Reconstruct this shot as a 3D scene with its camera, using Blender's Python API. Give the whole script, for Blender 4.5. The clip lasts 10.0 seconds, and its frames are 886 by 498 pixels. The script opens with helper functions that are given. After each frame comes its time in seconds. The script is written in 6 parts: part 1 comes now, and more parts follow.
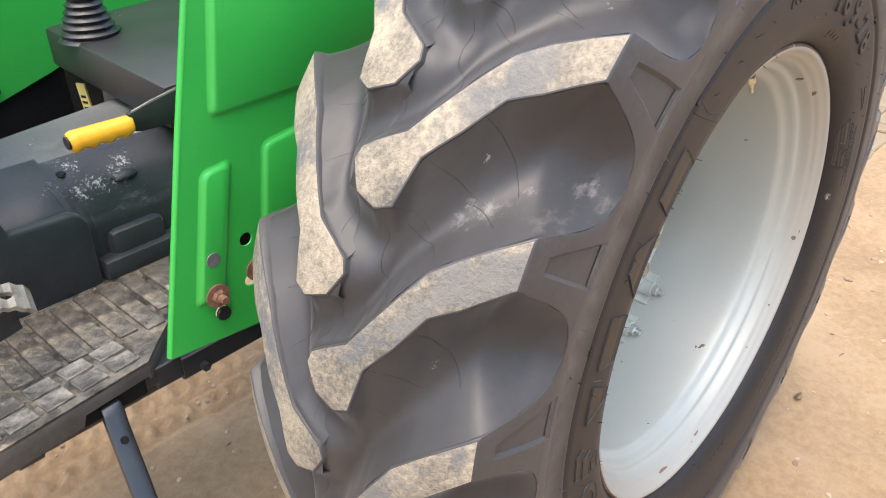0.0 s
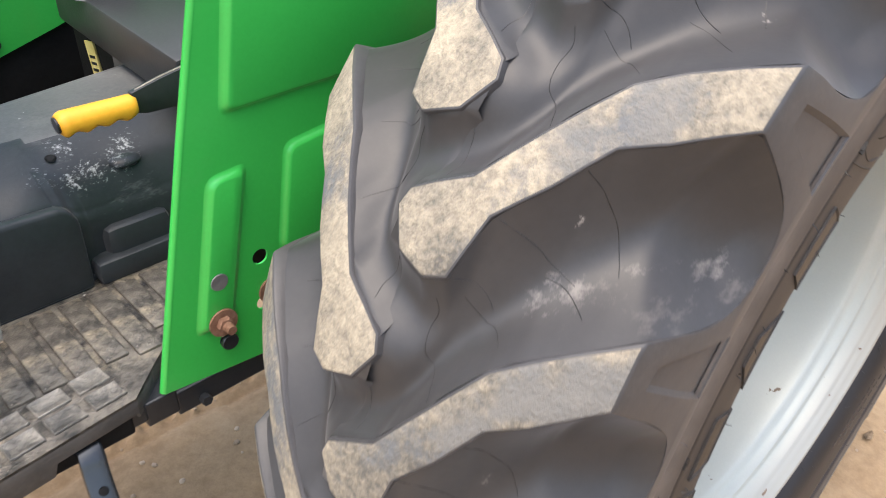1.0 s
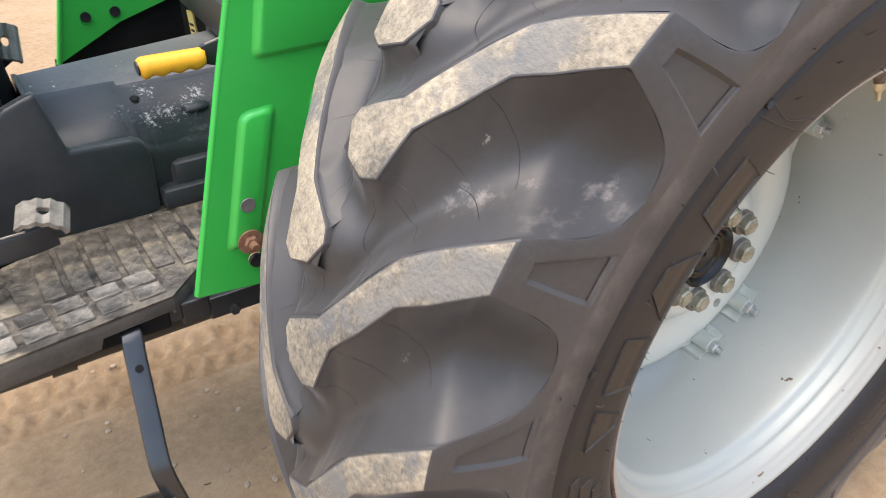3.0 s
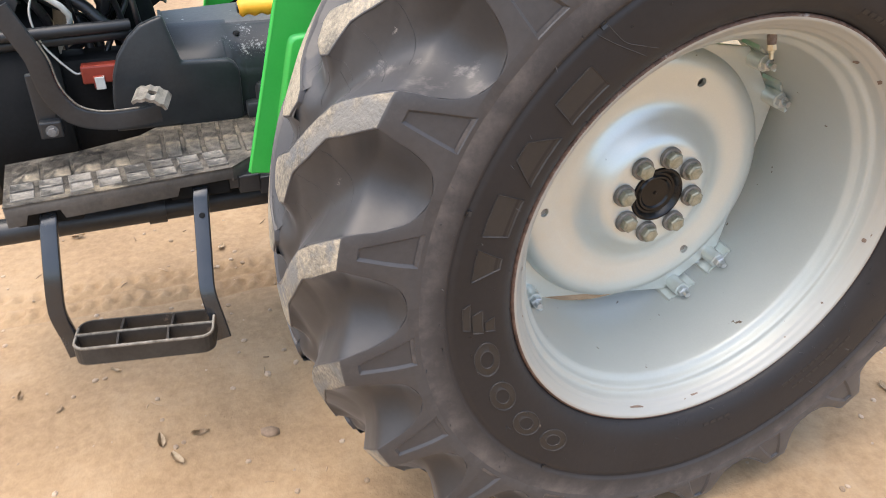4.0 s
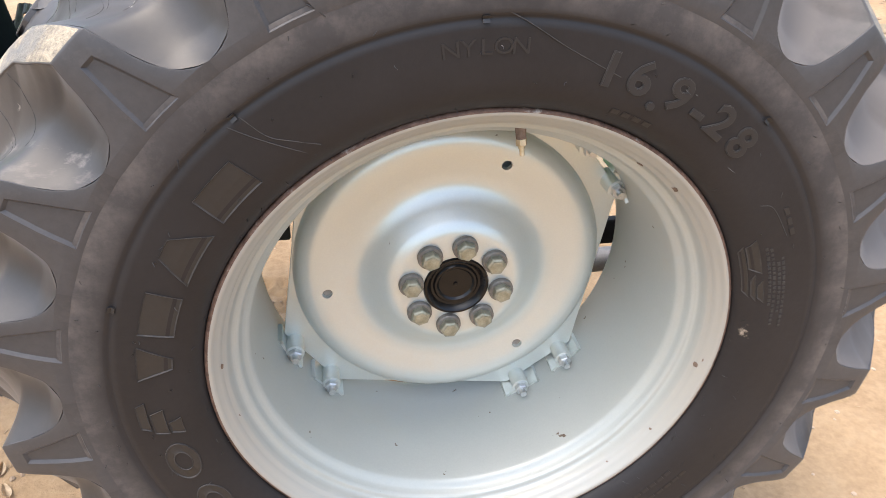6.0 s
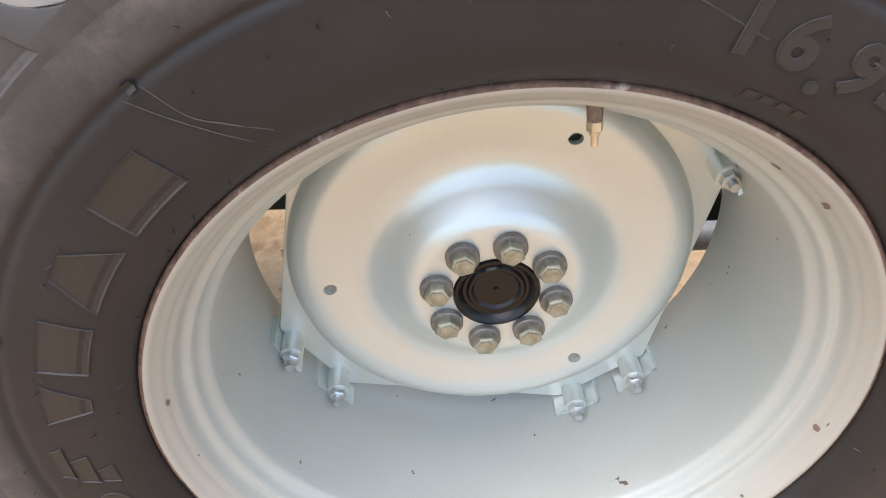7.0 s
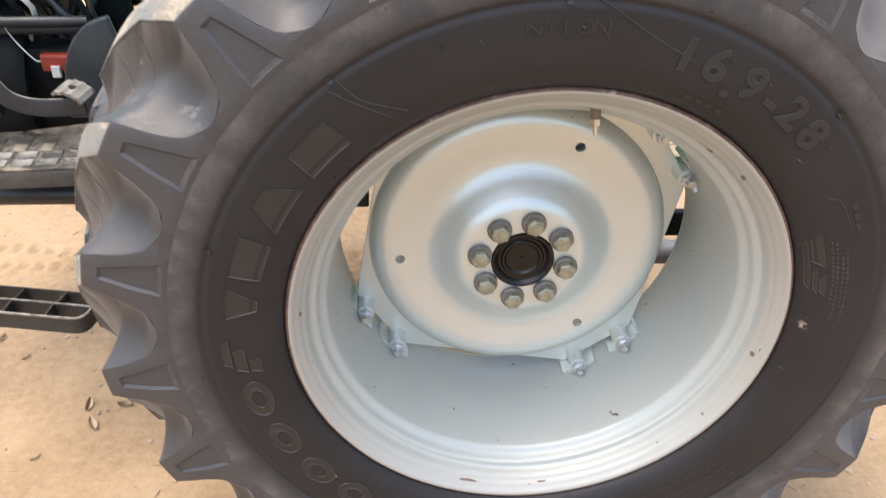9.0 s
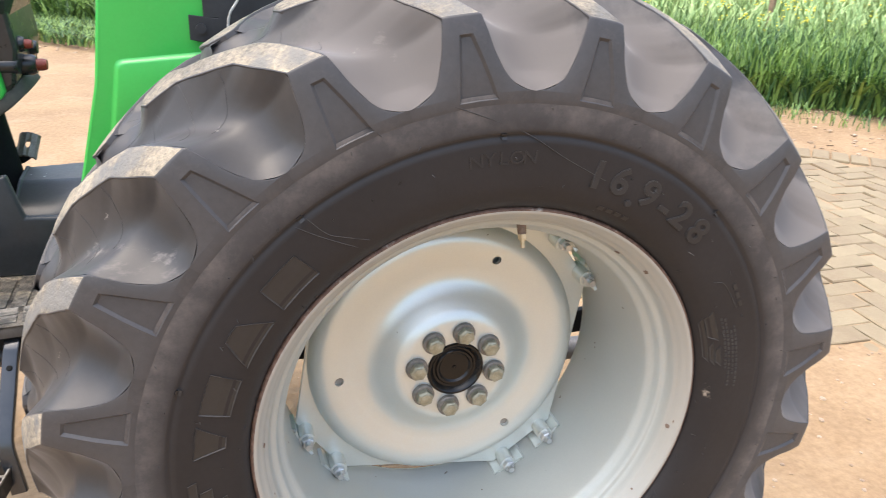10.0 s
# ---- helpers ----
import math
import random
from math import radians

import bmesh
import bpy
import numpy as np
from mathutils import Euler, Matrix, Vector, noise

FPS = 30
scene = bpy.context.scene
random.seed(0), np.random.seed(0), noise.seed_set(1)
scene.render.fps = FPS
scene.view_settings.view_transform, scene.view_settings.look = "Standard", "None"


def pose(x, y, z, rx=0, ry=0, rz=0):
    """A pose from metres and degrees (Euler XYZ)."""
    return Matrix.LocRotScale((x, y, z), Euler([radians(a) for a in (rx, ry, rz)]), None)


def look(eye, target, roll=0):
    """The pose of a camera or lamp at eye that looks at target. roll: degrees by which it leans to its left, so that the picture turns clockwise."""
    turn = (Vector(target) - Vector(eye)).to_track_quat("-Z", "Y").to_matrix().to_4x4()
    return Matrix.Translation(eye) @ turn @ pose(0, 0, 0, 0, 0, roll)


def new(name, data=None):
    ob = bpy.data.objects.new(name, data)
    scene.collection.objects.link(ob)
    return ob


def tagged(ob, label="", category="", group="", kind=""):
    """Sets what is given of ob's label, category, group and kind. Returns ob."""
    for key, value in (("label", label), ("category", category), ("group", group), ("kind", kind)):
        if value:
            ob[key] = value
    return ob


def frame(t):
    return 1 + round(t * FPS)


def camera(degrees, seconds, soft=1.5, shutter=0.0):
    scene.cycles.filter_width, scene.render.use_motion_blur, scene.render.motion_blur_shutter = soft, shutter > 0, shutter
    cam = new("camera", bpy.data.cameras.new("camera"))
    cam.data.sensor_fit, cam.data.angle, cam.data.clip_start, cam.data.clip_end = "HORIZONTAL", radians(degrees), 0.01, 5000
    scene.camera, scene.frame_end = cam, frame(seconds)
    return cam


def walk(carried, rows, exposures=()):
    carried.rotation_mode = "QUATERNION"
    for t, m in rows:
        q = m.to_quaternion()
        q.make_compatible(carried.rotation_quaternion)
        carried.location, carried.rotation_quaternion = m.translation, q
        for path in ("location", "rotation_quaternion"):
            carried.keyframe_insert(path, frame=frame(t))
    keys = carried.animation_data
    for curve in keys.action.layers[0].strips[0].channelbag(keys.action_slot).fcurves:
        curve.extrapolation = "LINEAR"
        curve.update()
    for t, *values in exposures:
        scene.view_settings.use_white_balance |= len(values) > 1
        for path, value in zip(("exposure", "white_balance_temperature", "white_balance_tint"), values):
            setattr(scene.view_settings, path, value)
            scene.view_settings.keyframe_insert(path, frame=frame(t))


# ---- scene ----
cam = camera(59.875, 10.0, soft=0.85, shutter=0.25)
ROWS = [  # seconds, place, turn
    (0.0, -1.0802, -0.5599, 1.3581, 59.24, 0.39, -47.90),
    (0.5, -1.0794, -0.4986, 1.3409, 57.18, -0.82, -46.48),
    (1.0, -0.9420, -0.3895, 1.3399, 55.72, -1.76, -44.04),
    (1.5, -0.8178, -0.3066, 1.3221, 53.30, -1.94, -41.01),
    (2.0, -0.7685, -0.2814, 1.2962, 50.43, -1.42, -38.33),
    (2.5, -0.8181, -0.3693, 1.3228, 51.83, -0.98, -36.20),
    (3.0, -0.9127, -0.6002, 1.3379, 56.19, -1.17, -33.88),
    (3.2, -0.9365, -0.6903, 1.3371, 57.39, -1.19, -31.98),
    (4.3, -0.7824, -1.1634, 1.3523, 57.43, -0.75, -18.38),
    (4.5, -0.7475, -1.1894, 1.3657, 57.10, -0.20, -18.95),
    (5.0, -0.5703, -1.1579, 1.3880, 57.66, 0.26, -18.95),
    (5.5, -0.3794, -1.0993, 1.4216, 58.36, -0.58, -17.14),
    (5.7, -0.3064, -1.0823, 1.4128, 58.40, -1.01, -14.47),
    (6.8, -0.1119, -0.8096, 1.3450, 53.17, -0.63, -2.89),
    (7.0, -0.1158, -0.7208, 1.3187, 50.71, -0.58, -3.36),
    (7.5, -0.1187, -0.6002, 1.2648, 45.08, -1.39, -4.81),
    (8.0, -0.1504, -0.6793, 1.2902, 45.59, -2.22, -5.21),
    (8.5, -0.1823, -0.9557, 1.3498, 51.13, -2.64, -3.79),
    (9.0, -0.2297, -1.1156, 1.3991, 57.28, -1.93, -3.43),
    (9.5, -0.3621, -1.1532, 1.4384, 64.46, -2.12, -9.61),
    (10.0, -0.4108, -1.1850, 1.4331, 67.03, -2.16, -16.91),
]
walk(cam, [(t, pose(x, y, z, rx, ry, rz)) for t, x, y, z, rx, ry, rz in ROWS],
     exposures=[(0.0, 1.66), (1.5, 1.56), (3.2, 1.60), (4.5, 1.63), (5.7, 1.74), (6.8, 1.90), (7.1, 1.90), (7.5, 1.83), (8.0, 1.77), (8.5, 1.69), (9.5, 1.76), (10.0, 1.70)])

# ---- light ----
world = bpy.data.worlds.new("sky")
scene.world = world
world.use_nodes = True
wn = world.node_tree.nodes
sky = wn.new("ShaderNodeTexSky")
sky.sky_type, sky.sun_disc = "NISHITA", False
SUN_EL, SUN_AZ = 74, 262  # degrees; azimuth clockwise from +y
sky.sun_elevation, sky.sun_rotation = radians(SUN_EL), radians(SUN_AZ)
sky.dust_density, sky.air_density = 4.6, 1.2
wn["Background"].inputs[1].default_value = 0.15
world.node_tree.links.new(sky.outputs[0], wn["Background"].inputs[0])
sun = new("sun", bpy.data.lights.new("sun", "SUN"))
sun.data.energy, sun.data.angle, sun.data.color = 0.6, radians(80), (1.0, 0.98, 0.935)
to_sun = Vector((math.sin(radians(SUN_AZ)) * math.cos(radians(SUN_EL)), math.cos(radians(SUN_AZ)) * math.cos(radians(SUN_EL)), math.sin(radians(SUN_EL))))
sun.matrix_basis = look(to_sun * 20, (0, 0, 0))
scene.view_settings.exposure = 0.50

# ---- materials ----
def mat(name, dark, light, rough=0.6, metal=0.0, scale=12.0, bump=0.1, fine=120.0, stain=None, stain_at=0.62, stain_scale=5.0, stain_soft=0.12, rough_spread=0.12, vary=0.0, fine_amount=0.35, coat=0.0, chips=None, patches=(), island=0.0, rings=(), smear_scale=30.0, span=0.17, sheen=0.0, spec=0.5):
    """A surface with variation at two scales, fine relief and, if asked, patches of stain."""
    m = bpy.data.materials.new(name)
    m.use_nodes = True
    n, l = m.node_tree.nodes, m.node_tree.links
    b = n["Principled BSDF"]
    co = place_co = n.new("ShaderNodeTexCoord").outputs["Object"]
    if vary:  # every piece takes its own stretch of the pattern
        info = n.new("ShaderNodeObjectInfo")
        far_off = n.new("ShaderNodeMath")
        far_off.operation = "MULTIPLY"
        far_off.inputs[1].default_value = 61.0
        l.new(info.outputs["Random"], far_off.inputs[0])
        moved = n.new("ShaderNodeVectorMath")
        moved.operation = "ADD"
        l.new(co, moved.inputs[0])
        l.new(far_off.outputs[0], moved.inputs[1])
        co = moved.outputs[0]

    def noise_tex(s, detail, rough_, stretch=None):
        t = n.new("ShaderNodeTexNoise")
        t.inputs["Scale"].default_value, t.inputs["Detail"].default_value, t.inputs["Roughness"].default_value = s, detail, rough_
        if stretch:
            mp = n.new("ShaderNodeMapping")
            mp.inputs["Scale"].default_value = stretch
            l.new(co, mp.inputs["Vector"])
            l.new(mp.outputs[0], t.inputs["Vector"])
        else:
            l.new(co, t.inputs["Vector"])
        return t.outputs["Fac"]

    big, small = noise_tex(scale, 5, 0.6), noise_tex(fine, 4, 0.7)
    mix = n.new("ShaderNodeMath")
    mix.operation = "MULTIPLY_ADD"
    mix.inputs[1].default_value = fine_amount
    l.new(small, mix.inputs[0])
    sc = n.new("ShaderNodeMath")
    sc.operation = "MULTIPLY"
    sc.inputs[1].default_value = 1 - fine_amount
    l.new(big, sc.inputs[0])
    l.new(sc.outputs[0], mix.inputs[2])
    fac = mix.outputs[0]
    if vary:
        va = n.new("ShaderNodeMath")
        va.operation = "MULTIPLY_ADD"
        va.inputs[1].default_value, va.inputs[2].default_value = vary, -vary / 2
        l.new(info.outputs["Random"], va.inputs[0])
        ad = n.new("ShaderNodeMath")
        ad.operation = "ADD"
        l.new(fac, ad.inputs[0])
        l.new(va.outputs[0], ad.inputs[1])
        fac = ad.outputs[0]
    if island:
        geo = n.new("ShaderNodeNewGeometry")
        vi = n.new("ShaderNodeMath")
        vi.operation = "MULTIPLY_ADD"
        vi.inputs[1].default_value, vi.inputs[2].default_value = island, -island / 2
        l.new(geo.outputs["Random Per Island"], vi.inputs[0])
        ad = n.new("ShaderNodeMath")
        ad.operation = "ADD"
        l.new(fac, ad.inputs[0])
        l.new(vi.outputs[0], ad.inputs[1])
        fac = ad.outputs[0]
    ramp = n.new("ShaderNodeValToRGB")
    ramp.color_ramp.elements[0].position, ramp.color_ramp.elements[0].color = 0.5 - span, (*dark, 1)
    ramp.color_ramp.elements[1].position, ramp.color_ramp.elements[1].color = 0.5 + span, (*light, 1)
    l.new(fac, ramp.inputs[0])
    colour = ramp.outputs[0]
    if stain:
        st = noise_tex(stain_scale, 8, 0.72)
        sr = n.new("ShaderNodeValToRGB")
        sr.color_ramp.elements[0].position, sr.color_ramp.elements[0].color = stain_at, (0, 0, 0, 1)
        sr.color_ramp.elements[1].position, sr.color_ramp.elements[1].color = stain_at + stain_soft, (1, 1, 1, 1)
        l.new(st, sr.inputs[0])
        mx = n.new("ShaderNodeMixRGB")
        mx.inputs[2].default_value = (*stain, 1)
        l.new(sr.outputs[0], mx.inputs[0])
        l.new(colour, mx.inputs[1])
        colour = mx.outputs[0]
    if chips:  # small sharp flecks
        ch = noise_tex(chips[1], 3, 0.6)
        cr = n.new("ShaderNodeValToRGB")
        cr.color_ramp.elements[0].position, cr.color_ramp.elements[0].color = chips[2], (0, 0, 0, 1)
        cr.color_ramp.elements[1].position, cr.color_ramp.elements[1].color = chips[2] + 0.02, (1, 1, 1, 1)
        l.new(ch, cr.inputs[0])
        mx = n.new("ShaderNodeMixRGB")
        mx.inputs[2].default_value = (*chips[0], 1)
        l.new(cr.outputs[0], mx.inputs[0])
        l.new(colour, mx.inputs[1])
        colour = mx.outputs[0]
    if rings:  # zones of dust by distance from the axle
        sep = n.new("ShaderNodeSeparateXYZ")
        l.new(co, sep.inputs[0])
        flat = n.new("ShaderNodeCombineXYZ")
        l.new(sep.outputs[0], flat.inputs[0])
        l.new(sep.outputs[2], flat.inputs[2])
        ln = n.new("ShaderNodeVectorMath")
        ln.operation = "LENGTH"
        l.new(flat.outputs[0], ln.inputs[0])
        for r0, r1, tint, low, high in rings:
            mr = n.new("ShaderNodeMapRange")
            mr.inputs["From Min"].default_value, mr.inputs["From Max"].default_value = r0, r1
            l.new(ln.outputs["Value"], mr.inputs["Value"])
            mo = noise_tex(18, 6, 0.7)
            nm = n.new("ShaderNodeMapRange")
            nm.inputs["From Min"].default_value, nm.inputs["From Max"].default_value = low, high
            l.new(mo, nm.inputs["Value"])
            mu = n.new("ShaderNodeMath")
            mu.operation = "MULTIPLY"
            l.new(mr.outputs[0], mu.inputs[0])
            l.new(nm.outputs[0], mu.inputs[1])
            mx = n.new("ShaderNodeMixRGB")
            mx.inputs[2].default_value = (*tint, 1)
            l.new(mu.outputs[0], mx.inputs[0])
            l.new(colour, mx.inputs[1])
            colour = mx.outputs[0]
    dulled = None
    for places, reach, tint, full, *own in patches:  # smears of dry mud, and other patches of tint near given places
        smear = noise_tex(own[0] if own else smear_scale, 8, 0.62 if len(own) > 1 else 0.75, (0.4, 1, 1) if len(own) == 1 else None)
        least = None
        for place in places:
            dist = n.new("ShaderNodeVectorMath")
            dist.operation = "DISTANCE"
            l.new(place_co, dist.inputs[0])
            dist.inputs[1].default_value = place
            if least is None:
                least = dist.outputs["Value"]
            else:
                lo_ = n.new("ShaderNodeMath")
                lo_.operation = "MINIMUM"
                l.new(least, lo_.inputs[0])
                l.new(dist.outputs["Value"], lo_.inputs[1])
                least = lo_.outputs[0]
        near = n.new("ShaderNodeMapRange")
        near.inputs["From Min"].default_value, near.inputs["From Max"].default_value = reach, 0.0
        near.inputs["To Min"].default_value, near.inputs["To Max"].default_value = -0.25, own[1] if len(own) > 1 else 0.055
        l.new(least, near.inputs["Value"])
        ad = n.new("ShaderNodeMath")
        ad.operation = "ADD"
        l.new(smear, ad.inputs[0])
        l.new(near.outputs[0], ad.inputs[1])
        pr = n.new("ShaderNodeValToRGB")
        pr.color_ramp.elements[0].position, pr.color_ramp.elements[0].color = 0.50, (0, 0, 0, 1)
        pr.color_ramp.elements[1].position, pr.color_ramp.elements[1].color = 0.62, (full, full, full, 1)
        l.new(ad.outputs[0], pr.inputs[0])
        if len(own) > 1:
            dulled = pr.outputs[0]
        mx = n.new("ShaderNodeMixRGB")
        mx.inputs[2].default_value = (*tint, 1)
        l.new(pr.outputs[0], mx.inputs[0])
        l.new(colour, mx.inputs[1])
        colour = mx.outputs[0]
    l.new(colour, b.inputs["Base Color"])
    rr = n.new("ShaderNodeMapRange")
    rr.inputs["To Min"].default_value, rr.inputs["To Max"].default_value = max(0.02, rough - rough_spread), min(1, rough + rough_spread)
    l.new(big, rr.inputs["Value"])
    if dulled is not None:
        dry = n.new("ShaderNodeMixRGB")
        dry.inputs[2].default_value = (0.9, 0.9, 0.9, 1)
        l.new(dulled, dry.inputs[0])
        l.new(rr.outputs[0], dry.inputs[1])
        l.new(dry.outputs[0], b.inputs["Roughness"])
    else:
        l.new(rr.outputs[0], b.inputs["Roughness"])
    b.inputs["Metallic"].default_value = metal
    b.inputs["Specular IOR Level"].default_value = spec
    b.inputs["Sheen Weight"].default_value, b.inputs["Sheen Roughness"].default_value = sheen, 0.45
    b.inputs["Sheen Tint"].default_value = (0.84, 0.82, 0.81, 1)
    b.inputs["Coat Weight"].default_value = coat
    b.inputs["Coat Roughness"].default_value = 0.12
    if bump:
        bp = n.new("ShaderNodeBump")
        bp.inputs["Strength"].default_value, bp.inputs["Distance"].default_value = bump, 0.004
        l.new(small, bp.inputs["Height"])
        l.new(bp.outputs[0], b.inputs["Normal"])
    return m


def polar(r, deg, y):
    return (r * math.cos(radians(deg)), y, r * math.sin(radians(deg)))


DUST = (0.42, 0.35, 0.27)
RUBBER = mat("tyre rubber", (0.04171, 0.03956, 0.04013), (0.06924, 0.06536, 0.06555), 0.44, scale=5, bump=0.07, fine=90, spec=0.40, stain=(0.1251, 0.1109, 0.1019), stain_at=0.55, stain_scale=9, stain_soft=0.3, rough_spread=0.10, sheen=0.06)
SMEARS = [polar(r, a, y) for a, r, y in ((151.0, 0.6676, -0.133), (150.1, 0.6632, -0.1287), (149.0, 0.6587, -0.135), (148.5, 0.6542, -0.1458), (148.3, 0.6505, -0.1601), (145.9, 0.6363, -0.1673), (145.2, 0.6239, -0.1801), (144.3, 0.6138, -0.1887), (144.3, 0.6013, -0.2008), (143.6, 0.5892, -0.2134), (143.6, 0.5793, -0.2233), (145.4, 0.6147, -0.1921),
                                     (105.9, 0.6514, -0.1626), (105.7, 0.638, -0.172), (105.5, 0.6246, -0.1816), (107.5, 0.636, -0.174))]
FLECKS = [polar(r, a, y) for a, r, y in ((144.6, 0.672, -0.1365), (163.3, 0.6634, -0.1401), (112.6, 0.6523, -0.1681), (109.4, 0.6451, -0.1618), (128.0, 0.6403, -0.1622), (133.9, 0.690, -0.115))]
WASH = [polar(r, a, y) for a, r, y in ((148.3, 0.6494, -0.1971), (146.3, 0.6058, -0.2128), (144.3, 0.5791, -0.2253), (147.5, 0.63, -0.205))]
# centres of wide paler, duller patches in the bowls round the upper arc
PALE_TOP = [polar(r, a, y) for a in (-38, -20, -2, 16, 34, 52, 70, 88, 106) for r, y in ((0.60, -0.19), (0.655, 0.07))]
TYRE_WALL = mat("tyre wall rubber", (0.0170, 0.0153, 0.0154), (0.0262, 0.0233, 0.0232), 0.50, scale=5, bump=0.07, fine=90, rough_spread=0.10, smear_scale=55, sheen=0.03, spec=0.27,
                rings=((0.492, 0.540, (0.066, 0.0607, 0.0595), -0.2, 0.45), (0.505, 0.545, (0.155, 0.133, 0.119), 0.44, 0.74)),
                patches=(([polar(0.445, 222.0, -0.228), polar(0.405, 2.0, -0.215)], 0.025, DUST, 0.8),))
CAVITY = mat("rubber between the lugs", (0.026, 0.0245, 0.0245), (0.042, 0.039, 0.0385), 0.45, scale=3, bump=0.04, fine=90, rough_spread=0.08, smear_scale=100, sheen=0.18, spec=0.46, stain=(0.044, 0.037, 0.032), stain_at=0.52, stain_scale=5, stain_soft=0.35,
             patches=((PALE_TOP, 0.24, (0.128, 0.115, 0.107), 0.95, 3.0, 0.34), (WASH, 0.11, (0.15, 0.131, 0.116), 0.75, 12.0), (SMEARS, 0.036, (0.20, 0.178, 0.162), 0.62, 42.0), (FLECKS, 0.015, (0.42, 0.38, 0.34), 0.7)))
WORN_END = [polar(0.672, 3.2, -0.205), polar(0.688, 6.5, -0.165), polar(0.697, 10.5, -0.140)]
RUBBER_CREST = mat("lug crest with dried mud", (0.120, 0.109, 0.091), (0.405, 0.343, 0.250), 0.9, scale=10, bump=0.8, fine=140, stain=(0.135, 0.137, 0.138), stain_at=0.53, stain_scale=8, stain_soft=0.09, vary=0.12, fine_amount=0.45, span=0.12, patches=((WORN_END, 0.11, (0.168, 0.162, 0.150), 0.85, 14.0, 0.10),))
LETTER = mat("moulded lettering rubber", (0.01584, 0.0144, 0.0144), (0.02592, 0.02376, 0.02232), 0.45, bump=0.06)
# paler rubber: light caught by raised letter edges, painted in; also for real scuffs
LETTER_EDGE = mat("lit and scuffed lettering edge", (0.0204, 0.01849, 0.01785), (0.04972, 0.04462, 0.0408), 0.7, scale=30, bump=0.06)
LETTER_FILL = mat("moulded numeral rubber", (0.01394, 0.01265, 0.01292), (0.02108, 0.0189, 0.01904), 0.48, bump=0.06)
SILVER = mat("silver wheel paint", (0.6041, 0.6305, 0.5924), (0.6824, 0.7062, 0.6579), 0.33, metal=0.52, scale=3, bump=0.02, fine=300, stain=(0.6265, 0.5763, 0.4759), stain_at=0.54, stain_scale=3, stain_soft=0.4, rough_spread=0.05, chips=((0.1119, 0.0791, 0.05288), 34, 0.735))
# the disc's silver darkened and dulled: the rim's weaker light is in the colour
RIM_SILVER_SHADED = mat("silver wheel paint, shaded for the rim", (0.3942, 0.4113, 0.382), (0.4558, 0.4706, 0.4349), 0.47, metal=0.24, scale=3, bump=0.02, fine=300, stain=(0.4452, 0.4134, 0.3379), stain_at=0.56, stain_scale=3, stain_soft=0.4, rough_spread=0.05, chips=((0.1272, 0.0901, 0.05878), 42, 0.72), rings=((0.3525, 0.361, (0.395, 0.385, 0.345), -0.2, 0.42),))
RUSTY_EDGE = mat("chipped rusty rim edge", (0.055, 0.028, 0.019), (0.20, 0.12, 0.085), 0.7, metal=0.0, scale=60, bump=0.3, stain=(0.36, 0.335, 0.30), stain_at=0.60, stain_scale=30, stain_soft=0.1)
ZINC = mat("zinc plating", (0.45, 0.46, 0.46), (0.66, 0.67, 0.66), 0.33, metal=0.85, scale=60, bump=0.08)
BOLT = mat("yellow passivated steel", (0.24, 0.235, 0.17), (0.46, 0.445, 0.35), 0.38, metal=0.6, scale=90, bump=0.25)
COLLAR = mat("dull bolt collar", (0.16, 0.15, 0.135), (0.27, 0.25, 0.22), 0.5, metal=0.5, scale=60, bump=0.1)
CAP_BLACK = mat("glossy black hub cap", (0.004, 0.0038, 0.0036), (0.012, 0.010, 0.009), 0.24, scale=30, bump=0.05, spec=0.35)
DUSTY_PLATE = mat("dusty steel plate", (0.22, 0.19, 0.155), (0.34, 0.30, 0.25), 0.7, scale=50, bump=0.1)
CHIP_RUST = mat("bare rusty spot", (0.10, 0.065, 0.045), (0.24, 0.17, 0.125), 0.75, scale=150, bump=0.4)
BLACK_CAP = mat("black plastic", (0.012, 0.012, 0.013), (0.026, 0.026, 0.028), 0.30, scale=40, bump=0.05)
BRASS = mat("brass", (0.52, 0.43, 0.27), (0.68, 0.59, 0.43), 0.38, metal=0.9, scale=60)
GREEN = mat("green enamel", (0.032, 0.375, 0.056), (0.042, 0.44, 0.070), 0.32, scale=4, bump=0.012, fine=200, rough_spread=0.05, coat=0.3, stain=(0.075, 0.41, 0.09), stain_at=0.57, stain_scale=6, stain_soft=0.3)
BLACK_PAINT = mat("black chassis paint", (0.012, 0.013, 0.015), (0.028, 0.030, 0.033), 0.40, scale=9, bump=0.05, stain=(0.09, 0.08, 0.065), stain_at=0.62, stain_scale=7, stain_soft=0.4)
DUSTY_BLACK = mat("dusty dark steel cover", (0.0149, 0.01739, 0.01987), (0.02981, 0.03395, 0.03809), 0.36, scale=6, bump=0.08, stain=(0.115, 0.115, 0.1092), stain_at=0.58, stain_scale=6, stain_soft=0.5,
                  patches=(([(-0.70, 0.60, 0.823), (-0.66, 0.595, 0.82), (-0.63, 0.60, 0.823), (-0.595, 0.60, 0.823), (-0.575, 0.62, 0.833), (-0.655, 0.64, 0.845)], 0.05, (0.45, 0.46, 0.46), 0.8), ([(x, y, 0.87) for x in (-0.85, -0.75, -0.65, -0.55, -0.45) for y in (0.72, 0.80)], 0.30, (0.19, 0.193, 0.195), 0.9, 2.5)), smear_scale=150, spec=0.32, sheen=0.10)
